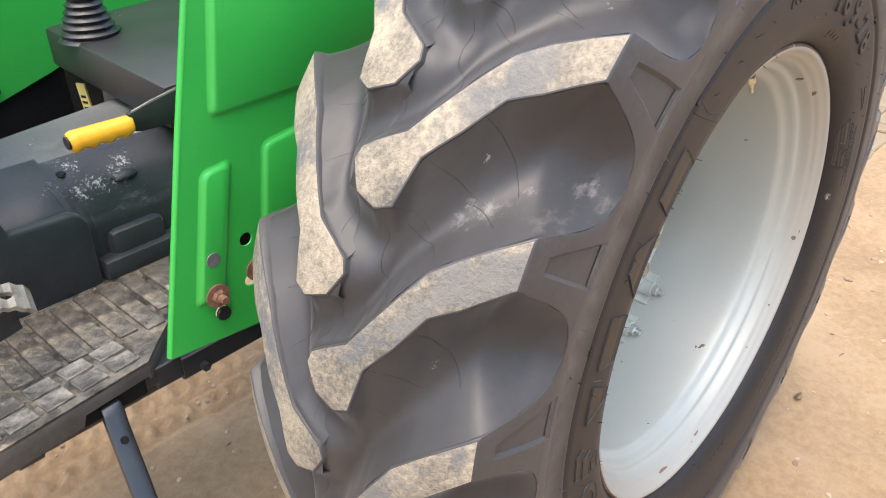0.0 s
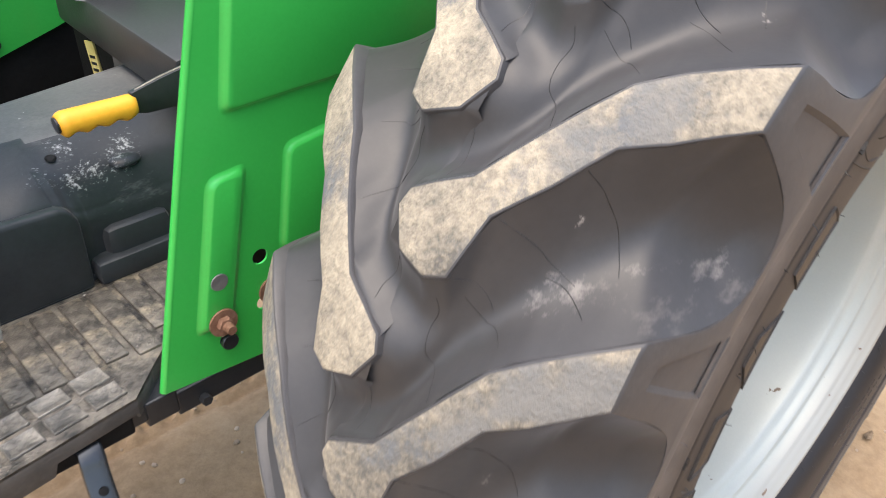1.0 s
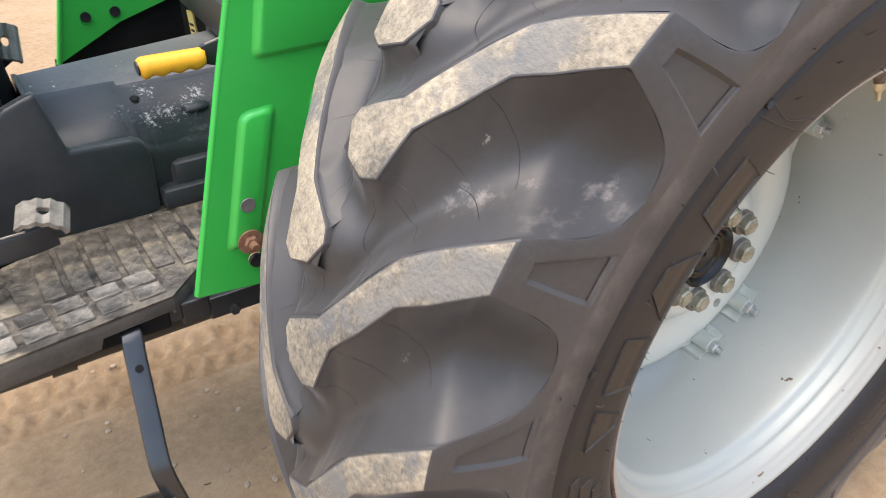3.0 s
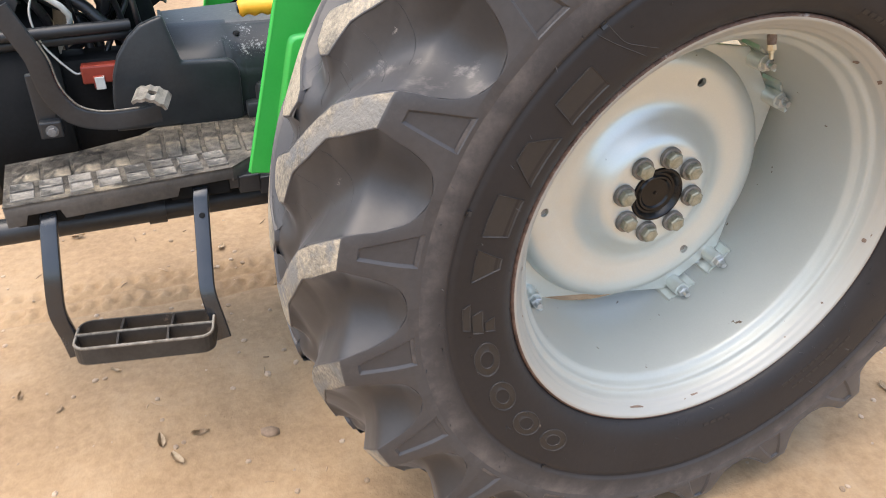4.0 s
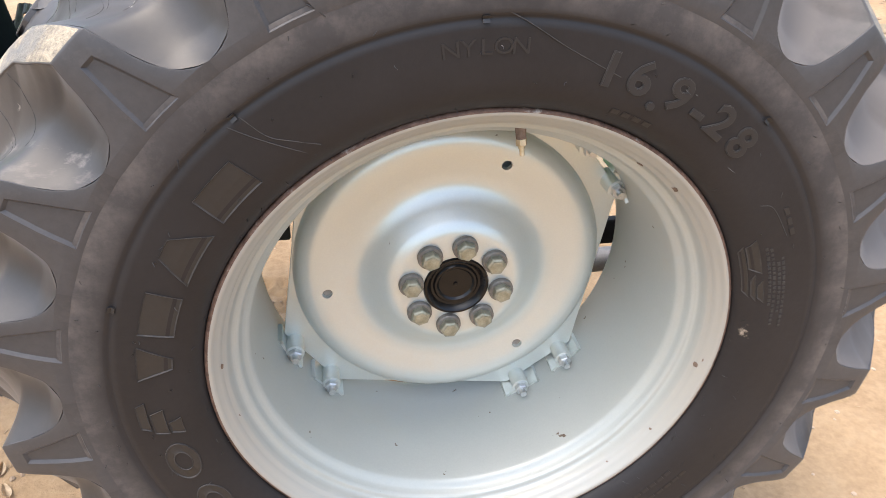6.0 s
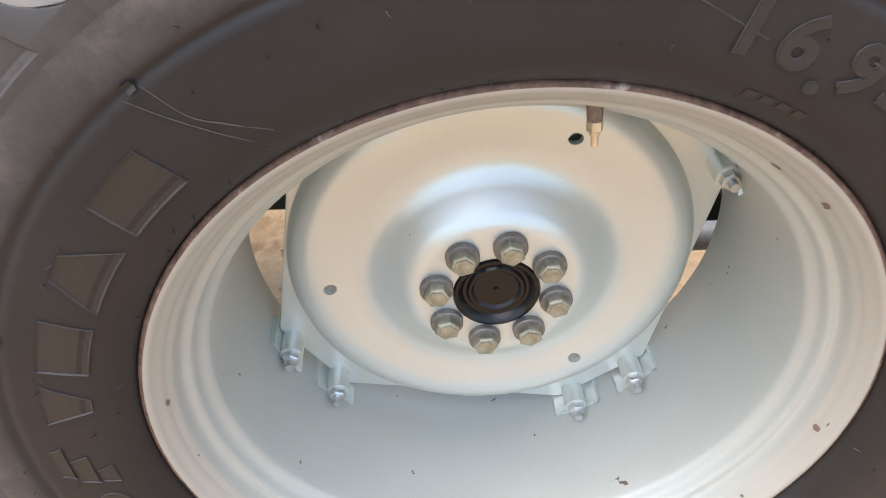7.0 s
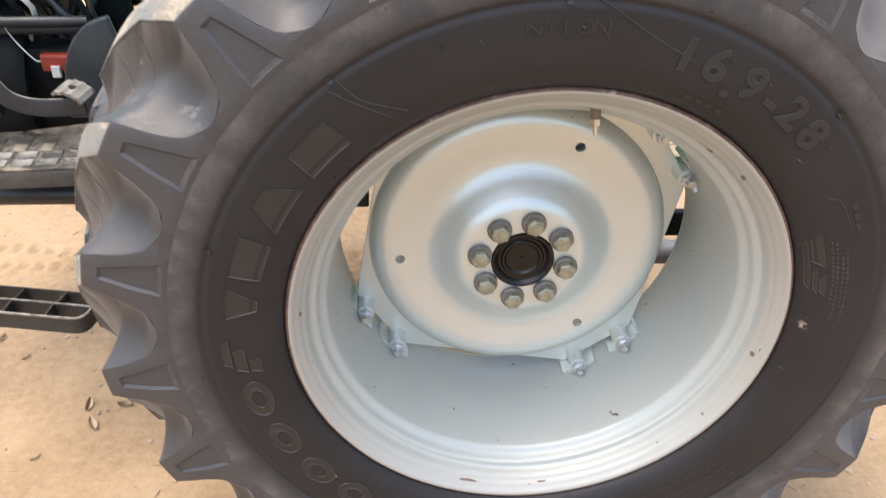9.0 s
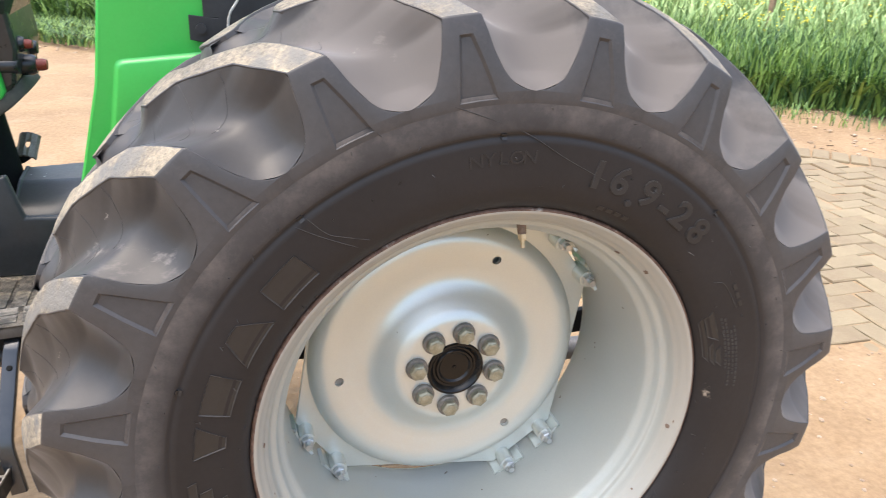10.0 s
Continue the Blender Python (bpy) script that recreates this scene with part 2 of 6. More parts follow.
DUSTY_SHEET = mat("dusty grey sheet top", (0.060, 0.062, 0.063), (0.135, 0.135, 0.132), 0.55, scale=8, bump=0.1, stain=(0.20, 0.195, 0.18), stain_at=0.56, stain_scale=9, stain_soft=0.3, chips=((0.42, 0.42, 0.40), 60, 0.70))
FLOOR_STEEL = mat("worn footplate", (0.0234, 0.02205, 0.0207), (0.171, 0.1512, 0.1242), 0.36, metal=0.3, scale=26, bump=1.0, fine=80, stain=(0.387, 0.324, 0.2295), stain_at=0.53, stain_scale=9, stain_soft=0.16, span=0.10, chips=((0.36, 0.333, 0.297), 60, 0.70))
TREAD_STEEL = mat("worn raised tread", (0.066, 0.06336, 0.05808), (0.2772, 0.2541, 0.2178), 0.45, metal=0.3, scale=45, bump=0.8, fine=120, stain=(0.0297, 0.02772, 0.02508), stain_at=0.56, stain_scale=40, stain_soft=0.12, vary=0.2, span=0.14)
BLACK_DEEP = mat("oily black casting", (0.005, 0.0055, 0.006), (0.012, 0.0125, 0.013), 0.6, scale=9, bump=0.15, spec=0.12)
STEP_PAINT = mat("step bar paint", (0.009, 0.010, 0.012), (0.022, 0.024, 0.027), 0.24, scale=14, bump=0.08, spec=0.8, stain=(0.10, 0.09, 0.075), stain_at=0.66, stain_scale=22, stain_soft=0.2)
LIP_PAINT = mat("dusty black footplate edge", (0.050, 0.049, 0.047), (0.115, 0.106, 0.096), 0.5, scale=12, bump=0.15, stain=(0.17, 0.145, 0.12), stain_at=0.58, stain_scale=9, stain_soft=0.3)
TRAY_PAINT = mat("dusty black step", (0.014, 0.0135, 0.013), (0.040, 0.036, 0.032), 0.5, scale=18, bump=0.2, stain=(0.20, 0.16, 0.12), stain_at=0.62, stain_scale=14)
WORN_STEEL = mat("worn pedal steel", (0.077, 0.0665, 0.0525), (0.322, 0.294, 0.252), 0.5, metal=0.2, scale=40, bump=0.4)
YELLOW = mat("yellow rubber grip", (0.72, 0.33, 0.015), (0.82, 0.43, 0.03), 0.5, scale=20, bump=0.05)
STICKER = mat("faded yellow sticker", (0.62, 0.50, 0.13), (0.74, 0.64, 0.28), 0.5, scale=40, bump=0.02)
SEAT_SHEET = mat("dark seat sheet", (0.016, 0.017, 0.018), (0.030, 0.032, 0.034), 0.4, scale=9, bump=0.1, stain=(0.075, 0.072, 0.066), stain_at=0.66, stain_scale=14, stain_soft=0.3, chips=((0.30, 0.29, 0.27), 70, 0.74))
BOLT_RUST = mat("rusty bolt", (0.13, 0.055, 0.030), (0.27, 0.155, 0.10), 0.65, scale=60, bump=0.35)
RUST = mat("rust red brick", (0.20, 0.09, 0.055), (0.38, 0.24, 0.17), 0.7, scale=50, bump=0.3)
RED = mat("red plastic", (0.19, 0.026, 0.016), (0.28, 0.042, 0.022), 0.45)
GREY = mat("grey casting", (0.10, 0.10, 0.10), (0.22, 0.21, 0.20), 0.55, metal=0.3, scale=20, bump=0.2)
BROWN_TRIM = mat("dusty black trim", (0.028, 0.025, 0.022), (0.085, 0.072, 0.058), 0.65, scale=8, bump=0.15)
PALE = mat("pale wire sleeve", (0.45, 0.45, 0.43), (0.6, 0.6, 0.57), 0.5, scale=40, bump=0.05)
DIRT = mat("dry dirt", (0.2219, 0.1419, 0.07396), (0.3328, 0.2259, 0.125), 0.95, scale=1.6, bump=0.9, fine=38, span=0.11, stain=(0.3496, 0.2542, 0.156), stain_at=0.52, stain_scale=3.1, stain_soft=0.25, fine_amount=0.5)
STONE = mat("small stones", (0.2456, 0.1734, 0.112), (0.4046, 0.3107, 0.224), 0.9, scale=30, bump=0.4, island=0.5)
FLAT_STONE = mat("dull brown stone", (0.19, 0.13, 0.085), (0.30, 0.21, 0.14), 0.9, scale=30, bump=0.4)
BRICK = mat("dusty paving brick", (0.2022, 0.151, 0.09268), (0.2809, 0.2264, 0.1417), 0.92, scale=7, bump=0.6, fine=60, stain=(0.2359, 0.1901, 0.1172), stain_at=0.38, stain_scale=5, stain_soft=0.3, vary=0.45, island=0.2)
LEAF = mat("dry leaf", (0.2592, 0.1764, 0.1008), (0.4752, 0.3672, 0.2448), 0.8, scale=30, bump=0.3, vary=0.4)
TWIG = mat("dry twig", (0.1275, 0.08075, 0.04675), (0.357, 0.255, 0.1615), 0.85, scale=30, bump=0.2, island=0.6)
# far wheat: the haze of distance is mixed into its paler greens
BLADE_HAZE = mat("far wheat paled by haze", (0.176, 0.2992, 0.0968), (0.3696, 0.4928, 0.2024), 0.6, scale=2, bump=0.0, island=0.5)
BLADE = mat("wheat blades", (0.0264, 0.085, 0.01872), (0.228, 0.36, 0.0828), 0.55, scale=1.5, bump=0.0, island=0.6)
FLOWER = mat("yellow mustard flowers", (0.65, 0.55, 0.03), (0.80, 0.72, 0.06), 0.6, bump=0.0)
WOOD = mat("weathered post", (0.16, 0.10, 0.06), (0.30, 0.21, 0.14), 0.8, scale=20, bump=0.3)


# ---- building tools ----
def part(name, bm, material, parent=None, label="", smooth=None):
    """Links a bmesh as one mesh object; smooth: degrees below which edges are shaded smooth."""
    me = bpy.data.meshes.new(name)
    bm.normal_update()
    if smooth is not None:
        for f in bm.faces:
            f.smooth = True
        for e in bm.edges:
            e.smooth = len(e.link_faces) == 2 and e.calc_face_angle(3.2) < radians(smooth)
    bm.to_mesh(me)
    bm.free()
    for m in material if isinstance(material, (list, tuple)) else [material]:
        me.materials.append(m)
    ob = new(name, me)
    if parent:
        ob.parent = parent
    if label:
        tagged(ob, label)
    return ob


def again(name, ob, m, parent, label=""):
    """One more object on the mesh of ob."""
    o = new(name, ob.data)
    o.parent, o.matrix_basis = parent, m
    if label:
        tagged(o, label)
    return o


def lathe(profile, n=96, closed=False, a0=0.0, a1=360.0):
    """Turns (radius, y) pairs round the y axis."""
    bm = bmesh.new()
    full = abs(a1 - a0) >= 359.9
    rings = []
    for i in range(n if full else n + 1):
        a = radians(a0 + (a1 - a0) * i / n)
        rings.append([bm.verts.new((r * math.cos(a), y, r * math.sin(a))) for r, y in profile])
    k = len(profile)
    for i in range(n):
        p, q = rings[i], rings[(i + 1) % len(rings)]
        for j in range(k if closed else k - 1):
            vs = [p[j], p[(j + 1) % k], q[(j + 1) % k], q[j]]
            try:
                bm.faces.new(vs)
            except ValueError:
                pass
    bmesh.ops.remove_doubles(bm, verts=bm.verts, dist=1e-6)
    bmesh.ops.recalc_face_normals(bm, faces=bm.faces)
    return bm


def add_box(bm, lo, hi, bevel=0.0, m=None, seg=2):
    """A box between two corners, bevelled, into bm."""
    g = bmesh.ops.create_cube(bm, size=1.0)
    vs = g["verts"]
    for v in vs:
        v.co = Vector([lo[i] + (v.co[i] + 0.5) * (hi[i] - lo[i]) for i in range(3)])
    if m is not None:
        bmesh.ops.transform(bm, matrix=m, verts=vs)
    if bevel:
        es = list({e for v in vs for e in v.link_edges})
        bmesh.ops.bevel(bm, geom=es, offset=bevel, segments=seg, affect="EDGES", profile=0.5)
    return bm


def box(lo, hi, bevel=0.0, m=None, seg=2):
    return add_box(bmesh.new(), lo, hi, bevel, m, seg)


def tube(points, radius, n=12, flat=None, caps=True):
    """A bar along points: round of that radius, or flat=(width, thickness) with the width along the flat's own side."""
    bm = bmesh.new()
    pts = [Vector(p) for p in points]
    rings, side = [], None
    for i, p in enumerate(pts):
        d = (pts[min(i + 1, len(pts) - 1)] - pts[max(i - 1, 0)]).normalized()
        if side is None:
            side = d.cross(Vector((0, 0, 1)) if abs(d.z) < 0.9 else Vector((0, 1, 0))).normalized()
        side = (side - d * side.dot(d)).normalized()
        up = side.cross(d)
        ring = []
        r = radius[i] if isinstance(radius, (list, tuple)) else radius
        for k in range(n):
            a = 2 * math.pi * k / n
            if flat:
                c, s = math.cos(a), math.sin(a)
                e = 0.28
                u, w = abs(c) ** e * (1 if c > 0 else -1) * flat[0] / 2, abs(s) ** e * (1 if s > 0 else -1) * flat[1] / 2
            else:
                u, w = r * math.cos(a), r * math.sin(a)
            ring.append(bm.verts.new(p + side * u + up * w))
        rings.append(ring)
    for a, b in zip(rings, rings[1:]):
        for k in range(n):
            bm.faces.new([a[k], a[(k + 1) % n], b[(k + 1) % n], b[k]])
    if caps:
        bm.faces.new(rings[0][::-1])
        bm.faces.new(rings[-1])
    bmesh.ops.recalc_face_normals(bm, faces=bm.faces)
    return bm


def prism(outline, depth, bevel=0.0, m=None):
    """A plate: outline in (x, y), from z 0 to depth, bevelled, moved by m."""
    bm = bmesh.new()
    lo = [bm.verts.new((x, y, 0)) for x, y in outline]
    hi = [bm.verts.new((x, y, depth)) for x, y in outline]
    k = len(outline)
    bm.faces.new(lo[::-1])
    bm.faces.new(hi)
    for i in range(k):
        bm.faces.new([lo[i], lo[(i + 1) % k], hi[(i + 1) % k], hi[i]])
    bmesh.ops.recalc_face_normals(bm, faces=bm.faces)
    if bevel:
        bmesh.ops.bevel(bm, geom=list(bm.edges), offset=bevel, segments=2, affect="EDGES", profile=0.5)
    if m is not None:
        bmesh.ops.transform(bm, matrix=m, verts=bm.verts)
    return bm


def join(*bms):
    out = bms[0]
    for b in bms[1:]:
        me = bpy.data.meshes.new("join")
        b.to_mesh(me)
        b.free()
        out.from_mesh(me)
        bpy.data.meshes.remove(me)
    return out


def smooth_line(points, n=6):
    """Catmull-Rom through points."""
    p = [Vector(q) for q in points]
    p = [2 * p[0] - p[1]] + p + [2 * p[-1] - p[-2]]
    out = []
    for i in range(1, len(p) - 2):
        for k in range(n):
            t = k / n
            out.append(0.5 * (2 * p[i] + (p[i + 1] - p[i - 1]) * t + (2 * p[i - 1] - 5 * p[i] + 4 * p[i + 1] - p[i + 2]) * t * t + (3 * p[i] - p[i - 1] - 3 * p[i + 1] + p[i + 2]) * t ** 3))
    out.append(p[-2])
    return out


def at(r, deg, y):
    a = radians(deg)
    return Vector((r * math.cos(a), y, r * math.sin(a)))


def turned(deg):
    """A turn about the wheel's axle by which polar angles grow."""
    return Matrix.Rotation(radians(-deg), 4, "Y")


def interp(x, table):
    return float(np.interp(x, [a for a, b in table], [b for a, b in table]))


def cut(ob, cutter_bm):
    """Takes the cutter's body out of ob's mesh for good."""
    me = bpy.data.meshes.new("cutter")
    bmesh.ops.recalc_face_normals(cutter_bm, faces=cutter_bm.faces)
    cutter_bm.to_mesh(me)
    cutter_bm.free()
    tool = new("cutter", me)
    mod = ob.modifiers.new("cut", "BOOLEAN")
    mod.object, mod.operation, mod.solver = tool, "DIFFERENCE", "EXACT"
    done = bpy.data.meshes.new_from_object(ob.evaluated_get(bpy.context.evaluated_depsgraph_get()))
    ob.modifiers.clear()
    ob.data = done
    bpy.data.objects.remove(tool)


def on_sidewall(r):
    """The outer sidewall's y at radius r."""
    return MID - interp(r, [(a, b) for a, b in SIDE])


def letters(text, size, depth, bold=0.0):
    """A flat text's mesh, centred, in the x-z plane, raised along -y."""
    cu = bpy.data.curves.new("text", "FONT")
    cu.offset = bold
    cu.body, cu.size, cu.extrude, cu.align_x, cu.align_y, cu.resolution_u = text, size, depth / 2, "CENTER", "CENTER", 3
    ob = new("text", cu)
    me = bpy.data.meshes.new_from_object(ob.evaluated_get(bpy.context.evaluated_depsgraph_get()))
    bpy.data.objects.remove(ob)
    bm = bmesh.new()
    bm.from_mesh(me)
    bmesh.ops.transform(bm, matrix=Matrix.Rotation(radians(90), 4, "X"), verts=bm.verts)
    return bm


# ---- the tractor's rear wheel ----
HUB = 0.665       # height of the axle
MID = -0.03       # the tyre's middle plane
tractor = tagged(new("tractor"), "green farm tractor with black chassis and large muddy rear tyre", "tractor")


def crest(y):
    return 0.720 - 1.58 * (y - MID) ** 2


FLOOR_HALF = [(0.0, 0.6800), (0.04, 0.6775), (0.08, 0.668), (0.11, 0.655), (0.135, 0.637), (0.153, 0.614), (0.166, 0.594), (0.1755, 0.577), (0.1810, 0.566), (0.1845, 0.557)]


# wheel disc: domed middle, dished ring, rolled edge, three holes
DISC_PROFILE = [(0.054, -0.0125), (0.096, -0.0125), (0.106, -0.0105), (0.120, 0.000), (0.138, 0.018), (0.154, 0.031), (0.170, 0.0365), (0.190, 0.034), (0.215, 0.028), (0.236, 0.0265), (0.250, 0.0305), (0.261, 0.040), (0.267, 0.053), (0.268, 0.068),
                (0.261, 0.068), (0.259, 0.055), (0.253, 0.045), (0.244, 0.038), (0.230, 0.035), (0.190, 0.042), (0.170, 0.0445), (0.150, 0.040), (0.118, 0.011), (0.100, -0.003), (0.054, -0.0045)]
wheel = part("rear_wheel", lathe(DISC_PROFILE, 128, closed=True), SILVER, tractor, "silver painted wheel disc with a domed centre", smooth=40)
cutter = bmesh.new()
for a in (66.5, 186.5, -53.5):
    cutter = join(cutter, tube([at(0.2136, a, -0.05), at(0.2136, a, 0.1)], 0.0088, 20))
cut(wheel, cutter)
wheel.matrix_basis = Matrix.Translation((0, 0, HUB))
for a in (186.5, -53.5):
    part("hole_backing", lathe([(0.0001, 0.0), (0.013, 0.0), (0.013, 0.003), (0.0001, 0.003)], 20), DUSTY_PLATE, wheel, "dusty plate behind a hole of the disc").matrix_basis = Matrix.Translation(at(0.2136, a, 0.0365))

CLAMP_MIDS = [-143.7 + 90 * k for k in range(4)]
CLAMPS = [(m + s, s) for m in CLAMP_MIDS for s in (-9.2, 9.2)]
corners = [at(0.317, m + s, 0) for m in CLAMP_MIDS for s in (-13.5, 13.5)]
plate_bm = prism([(p.x, p.z) for p in corners], 0.009, 0.0015, Matrix.Translation((0, 0.068, 0)) @ Matrix.Rotation(radians(90), 4, "X"))
plate = part("clamp_plate", plate_bm, SILVER, wheel, "silver octagonal plate that carries the clamps")
cut(plate, lathe([(0.0001, 0.02), (0.255, 0.02), (0.255, 0.1), (0.0001, 0.1)], 64))

# rim: flanges, bead seats and drop centre, a shell with thickness
half_rim = [(0.3765, -0.158), (0.3835, -0.1625), (0.3862, -0.1665), (0.3850, -0.1705), (0.3815, -0.1720), (0.3775, -0.1706), (0.3752, -0.1675), (0.3727, -0.1642), (0.3697, -0.1616), (0.3672, -0.1594), (0.3652, -0.1555), (0.3634, -0.1526), (0.3605, -0.1508), (0.3582, -0.1470), (0.3562, -0.1400), (0.3545, -0.1332), (0.3528, -0.1310), (0.3495, -0.1300), (0.3462, -0.1292), (0.3442, -0.1275), (0.3425, -0.1220), (0.3408, -0.1160), (0.3390, -0.1128), (0.3345, -0.1090), (0.3308, -0.1058), (0.3288, -0.1000), (0.3275, -0.085), (0.3262, -0.070), (0.3250, -0.050), (0.3228, -0.02)]
back = [(r + 0.006, y + (0.004 if y < -0.148 else 0)) for r, y in half_rim[12:]]
inboard = [(0.3225, 0.08), (0.3228, 0.13), (0.3240, 0.143), (0.3290, 0.150), (0.345, 0.156), (0.372, 0.165), (0.3815, 0.172), (0.3835, 0.178)]
inside = half_rim + inboard
outside = [(0.389, 0.176), (0.386, 0.168), (0.376, 0.158), (0.352, 0.149), (0.334, 0.143), (0.329, 0.135), (0.3285, 0.08)] + back[::-1]
rim = part("rim", lathe([(r, y + MID) for r, y in inside + outside], 160, closed=True), RIM_SILVER_SHADED, wheel, "silver steel rim with chipped dusty flanges", smooth=50)

LIP_R, LIP_Y = zip(*[(r, y + MID) for r, y in half_rim[6:16]][::-1])


def paint_chip(deg, r, half_deg, half_r, seed):
    """A ragged flake of bare rust on the rim's lip, a hair thick."""
    rng = random.Random(seed)
    bm = bmesh.new()
    ring = []
    for k in range(11):
        t = 2 * math.pi * k / 11
        w = rng.uniform(0.55, 1.1)
        rr = r + half_r * w * math.sin(t)
        ring.append(bm.verts.new(at(rr - 0.0003, deg + half_deg * w * math.cos(t), float(np.interp(rr, LIP_R, LIP_Y)) - 0.0005)))
    mid = bm.verts.new(at(r - 0.0004, deg, float(np.interp(r, LIP_R, LIP_Y)) - 0.0008))
    for k in range(11):
        bm.faces.new([ring[k], ring[(k + 1) % 11], mid])
    bmesh.ops.recalc_face_normals(bm, faces=bm.faces)
    bmesh.ops.solidify(bm, geom=bm.faces[:], thickness=0.0006)
    return bm


for i, (deg, r, w, h) in enumerate(((-11.1, 0.3655, 0.7, 0.0030), (43.6, 0.3640, 0.9, 0.0030), (-104.8, 0.3665, 2.6, 0.0015), (-83.6, 0.3660, 1.7, 0.0010), (53.5, 0.3570, 0.9, 0.0022), (176.7, 0.3657, 0.8, 0.0014), (-33.7, 0.3660, 0.35, 0.0013), (-167.4, 0.3616, 0.45, 0.0010), (-48.9, 0.3639, 0.35, 0.0010), (-8.9, 0.3700, 0.7, 0.0010), (-87.0, 0.3675, 0.4, 0.0008))):
    part("paint_chip", paint_chip(deg, r, w, h, i), CHIP_RUST, wheel, "rusty spot where the paint has flaked")
part("rim_edge", lathe([(r, y + MID) for r, y in ((0.3838, -0.1620), (0.3868, -0.1656), (0.3872, -0.1672), (0.3865, -0.1694), (0.3854, -0.1709), (0.3838, -0.1717), (0.3826, -0.1721), (0.3822, -0.1718))], 160), RUSTY_EDGE, wheel, "chipped rusty edge of the rim", smooth=60)

# tyre carcass with a stepped sidewall
SIDE = [(0.3800, 0.150), (0.3868, 0.1620), (0.3892, 0.1720), (0.398, 0.182), (0.412, 0.1905), (0.432, 0.1950), (0.460, 0.1968), (0.490, 0.1972), (0.4985, 0.1972), (0.5005, 0.1952), (0.5040, 0.1950), (0.5068, 0.1984), (0.5095, 0.1996), (0.514, 0.1998), (0.530, 0.1994), (0.550, 0.1990), (0.556, 0.1990)]
# a lug's outline, as polar angles from its front corner: upper and lower edge on the crest (angle, y), then down the shoulder (radius, angle)
LUG_UP = [(148.5, -0.013), (147.2, -0.018), (146.15, -0.038), (144.9, -0.065), (140.9, -0.099), (136.6, -0.134), (134.7, -0.160), (131.1, -0.2147)]
LUG_LOW = [(150.9, -0.031), (151.65, -0.060), (150.95, -0.080), (146.6, -0.0925), (143.7, -0.121), (140.25, -0.147), (138.8, -0.173), (135.75, -0.2147)]
SHOULDER_UP = [(0.545, -7.0), (0.5650, -7.0), (0.5660, -6.2), (0.5690, -5.2), (0.5745, -4.2), (0.583, -3.3), (0.592, -2.6), (0.602, -2.0), (0.618, -1.35), (0.643, -0.7), (0.6660, 0.0)]
SHOULDER_LOW = [(0.545, 11.0), (0.5650, 11.0), (0.5660, 10.2), (0.5690, 9.1), (0.5745, 8.0), (0.583, 7.1), (0.592, 6.55), (0.602, 6.1), (0.618, 5.6), (0.643, 5.1), (0.6660, 4.65)]
SHOULDER_Y = [(0.545, -0.2284), (0.550, -0.2295), (0.5555, -0.2302), (0.5650, -0.2301), (0.583, -0.2290), (0.602, -0.2270), (0.643, -0.2202), (0.6660, -0.2147)]
LUG_REF = 131.1

# the carcass between the lugs: a profile from the middle outwards, its normal, and the depth below the lugs' outer surface
line = np.array([(p.x, p.y) for p in smooth_line([(-a, r, 0) for a, r in FLOOR_HALF[4:0:-1]] + [(a, r, 0) for a, r in FLOOR_HALF] + [(0.1865, 0.548, 0), (0.1875, 0.540, 0)], 12)])
way = np.concatenate([[0], np.cumsum(np.hypot(*np.diff(line, axis=0).T))])
way -= np.interp(0.0, line[:, 0], way)
grain = np.arange(way[0], way[-1], 0.002)
prof_a, prof_r = np.interp(grain, way, line[:, 0]), np.interp(grain, way, line[:, 1])
tang = np.stack([np.gradient(prof_a), np.gradient(prof_r)], 1)
for _ in range(6):
    tang[1:-1] = (tang[:-2] + tang[1:-1] * 2 + tang[2:]) / 4
tang /= np.linalg.norm(tang, axis=1)[:, None]
norm_a, norm_r = -tang[:, 1], tang[:, 0]


def shoulder_a(r):
    return MID - np.interp(r, [p[0] for p in SHOULDER_Y], [p[1] for p in SHOULDER_Y])


reach = np.zeros(len(grain))
for k in np.arange(0, 0.08, 0.0005):
    a, r = prof_a + norm_a * k, prof_r + norm_r * k
    inside_ = (r < 0.720 - 1.58 * a * a) & ((a < shoulder_a(r)) | (r > 0.666)) & (a < 0.1995)
    reach = np.where(inside_ & (reach >= k - 0.0006), k + 0.0005, reach)
for _ in range(4):
    reach[1:-1] = (reach[:-2] + reach[1:-1] * 2 + reach[2:]) / 4
skin_a, skin_r = prof_a + norm_a * reach, prof_r + norm_r * reach


def way_of(a, r):
    """How far along the profile an outer point lies."""
    return float(grain[np.argmin((skin_a - a) ** 2 + (skin_r - r) ** 2)])


def chain(crest_edge, shoulder):
    out = []
    for (d0, y0), (d1, y1) in zip(crest_edge, crest_edge[1:]):
        for t in (0, 0.25, 0.5, 0.75):
            y = y0 + (y1 - y0) * t
            out.append((d0 + (d1 - d0) * t - LUG_REF, way_of(MID - y, crest(y))))
    for r in (0.666, 0.655, 0.646, 0.638, 0.630, 0.622, 0.614, 0.607, 0.600, 0.594, 0.588, 0.583, 0.578, 0.5745, 0.5715, 0.569, 0.5672, 0.566, 0.5654, 0.5650):
        out.append((interp(r, shoulder), way_of(float(shoulder_a(r)), r)))
    c = np.array(out)
    c[:, 1] = np.maximum.accumulate(c[:, 1])
    return c


S_END = way_of(0.2001, 0.5642)
EDGE_UP, EDGE_LOW = chain(LUG_UP, SHOULDER_UP), chain(LUG_LOW, SHOULDER_LOW)
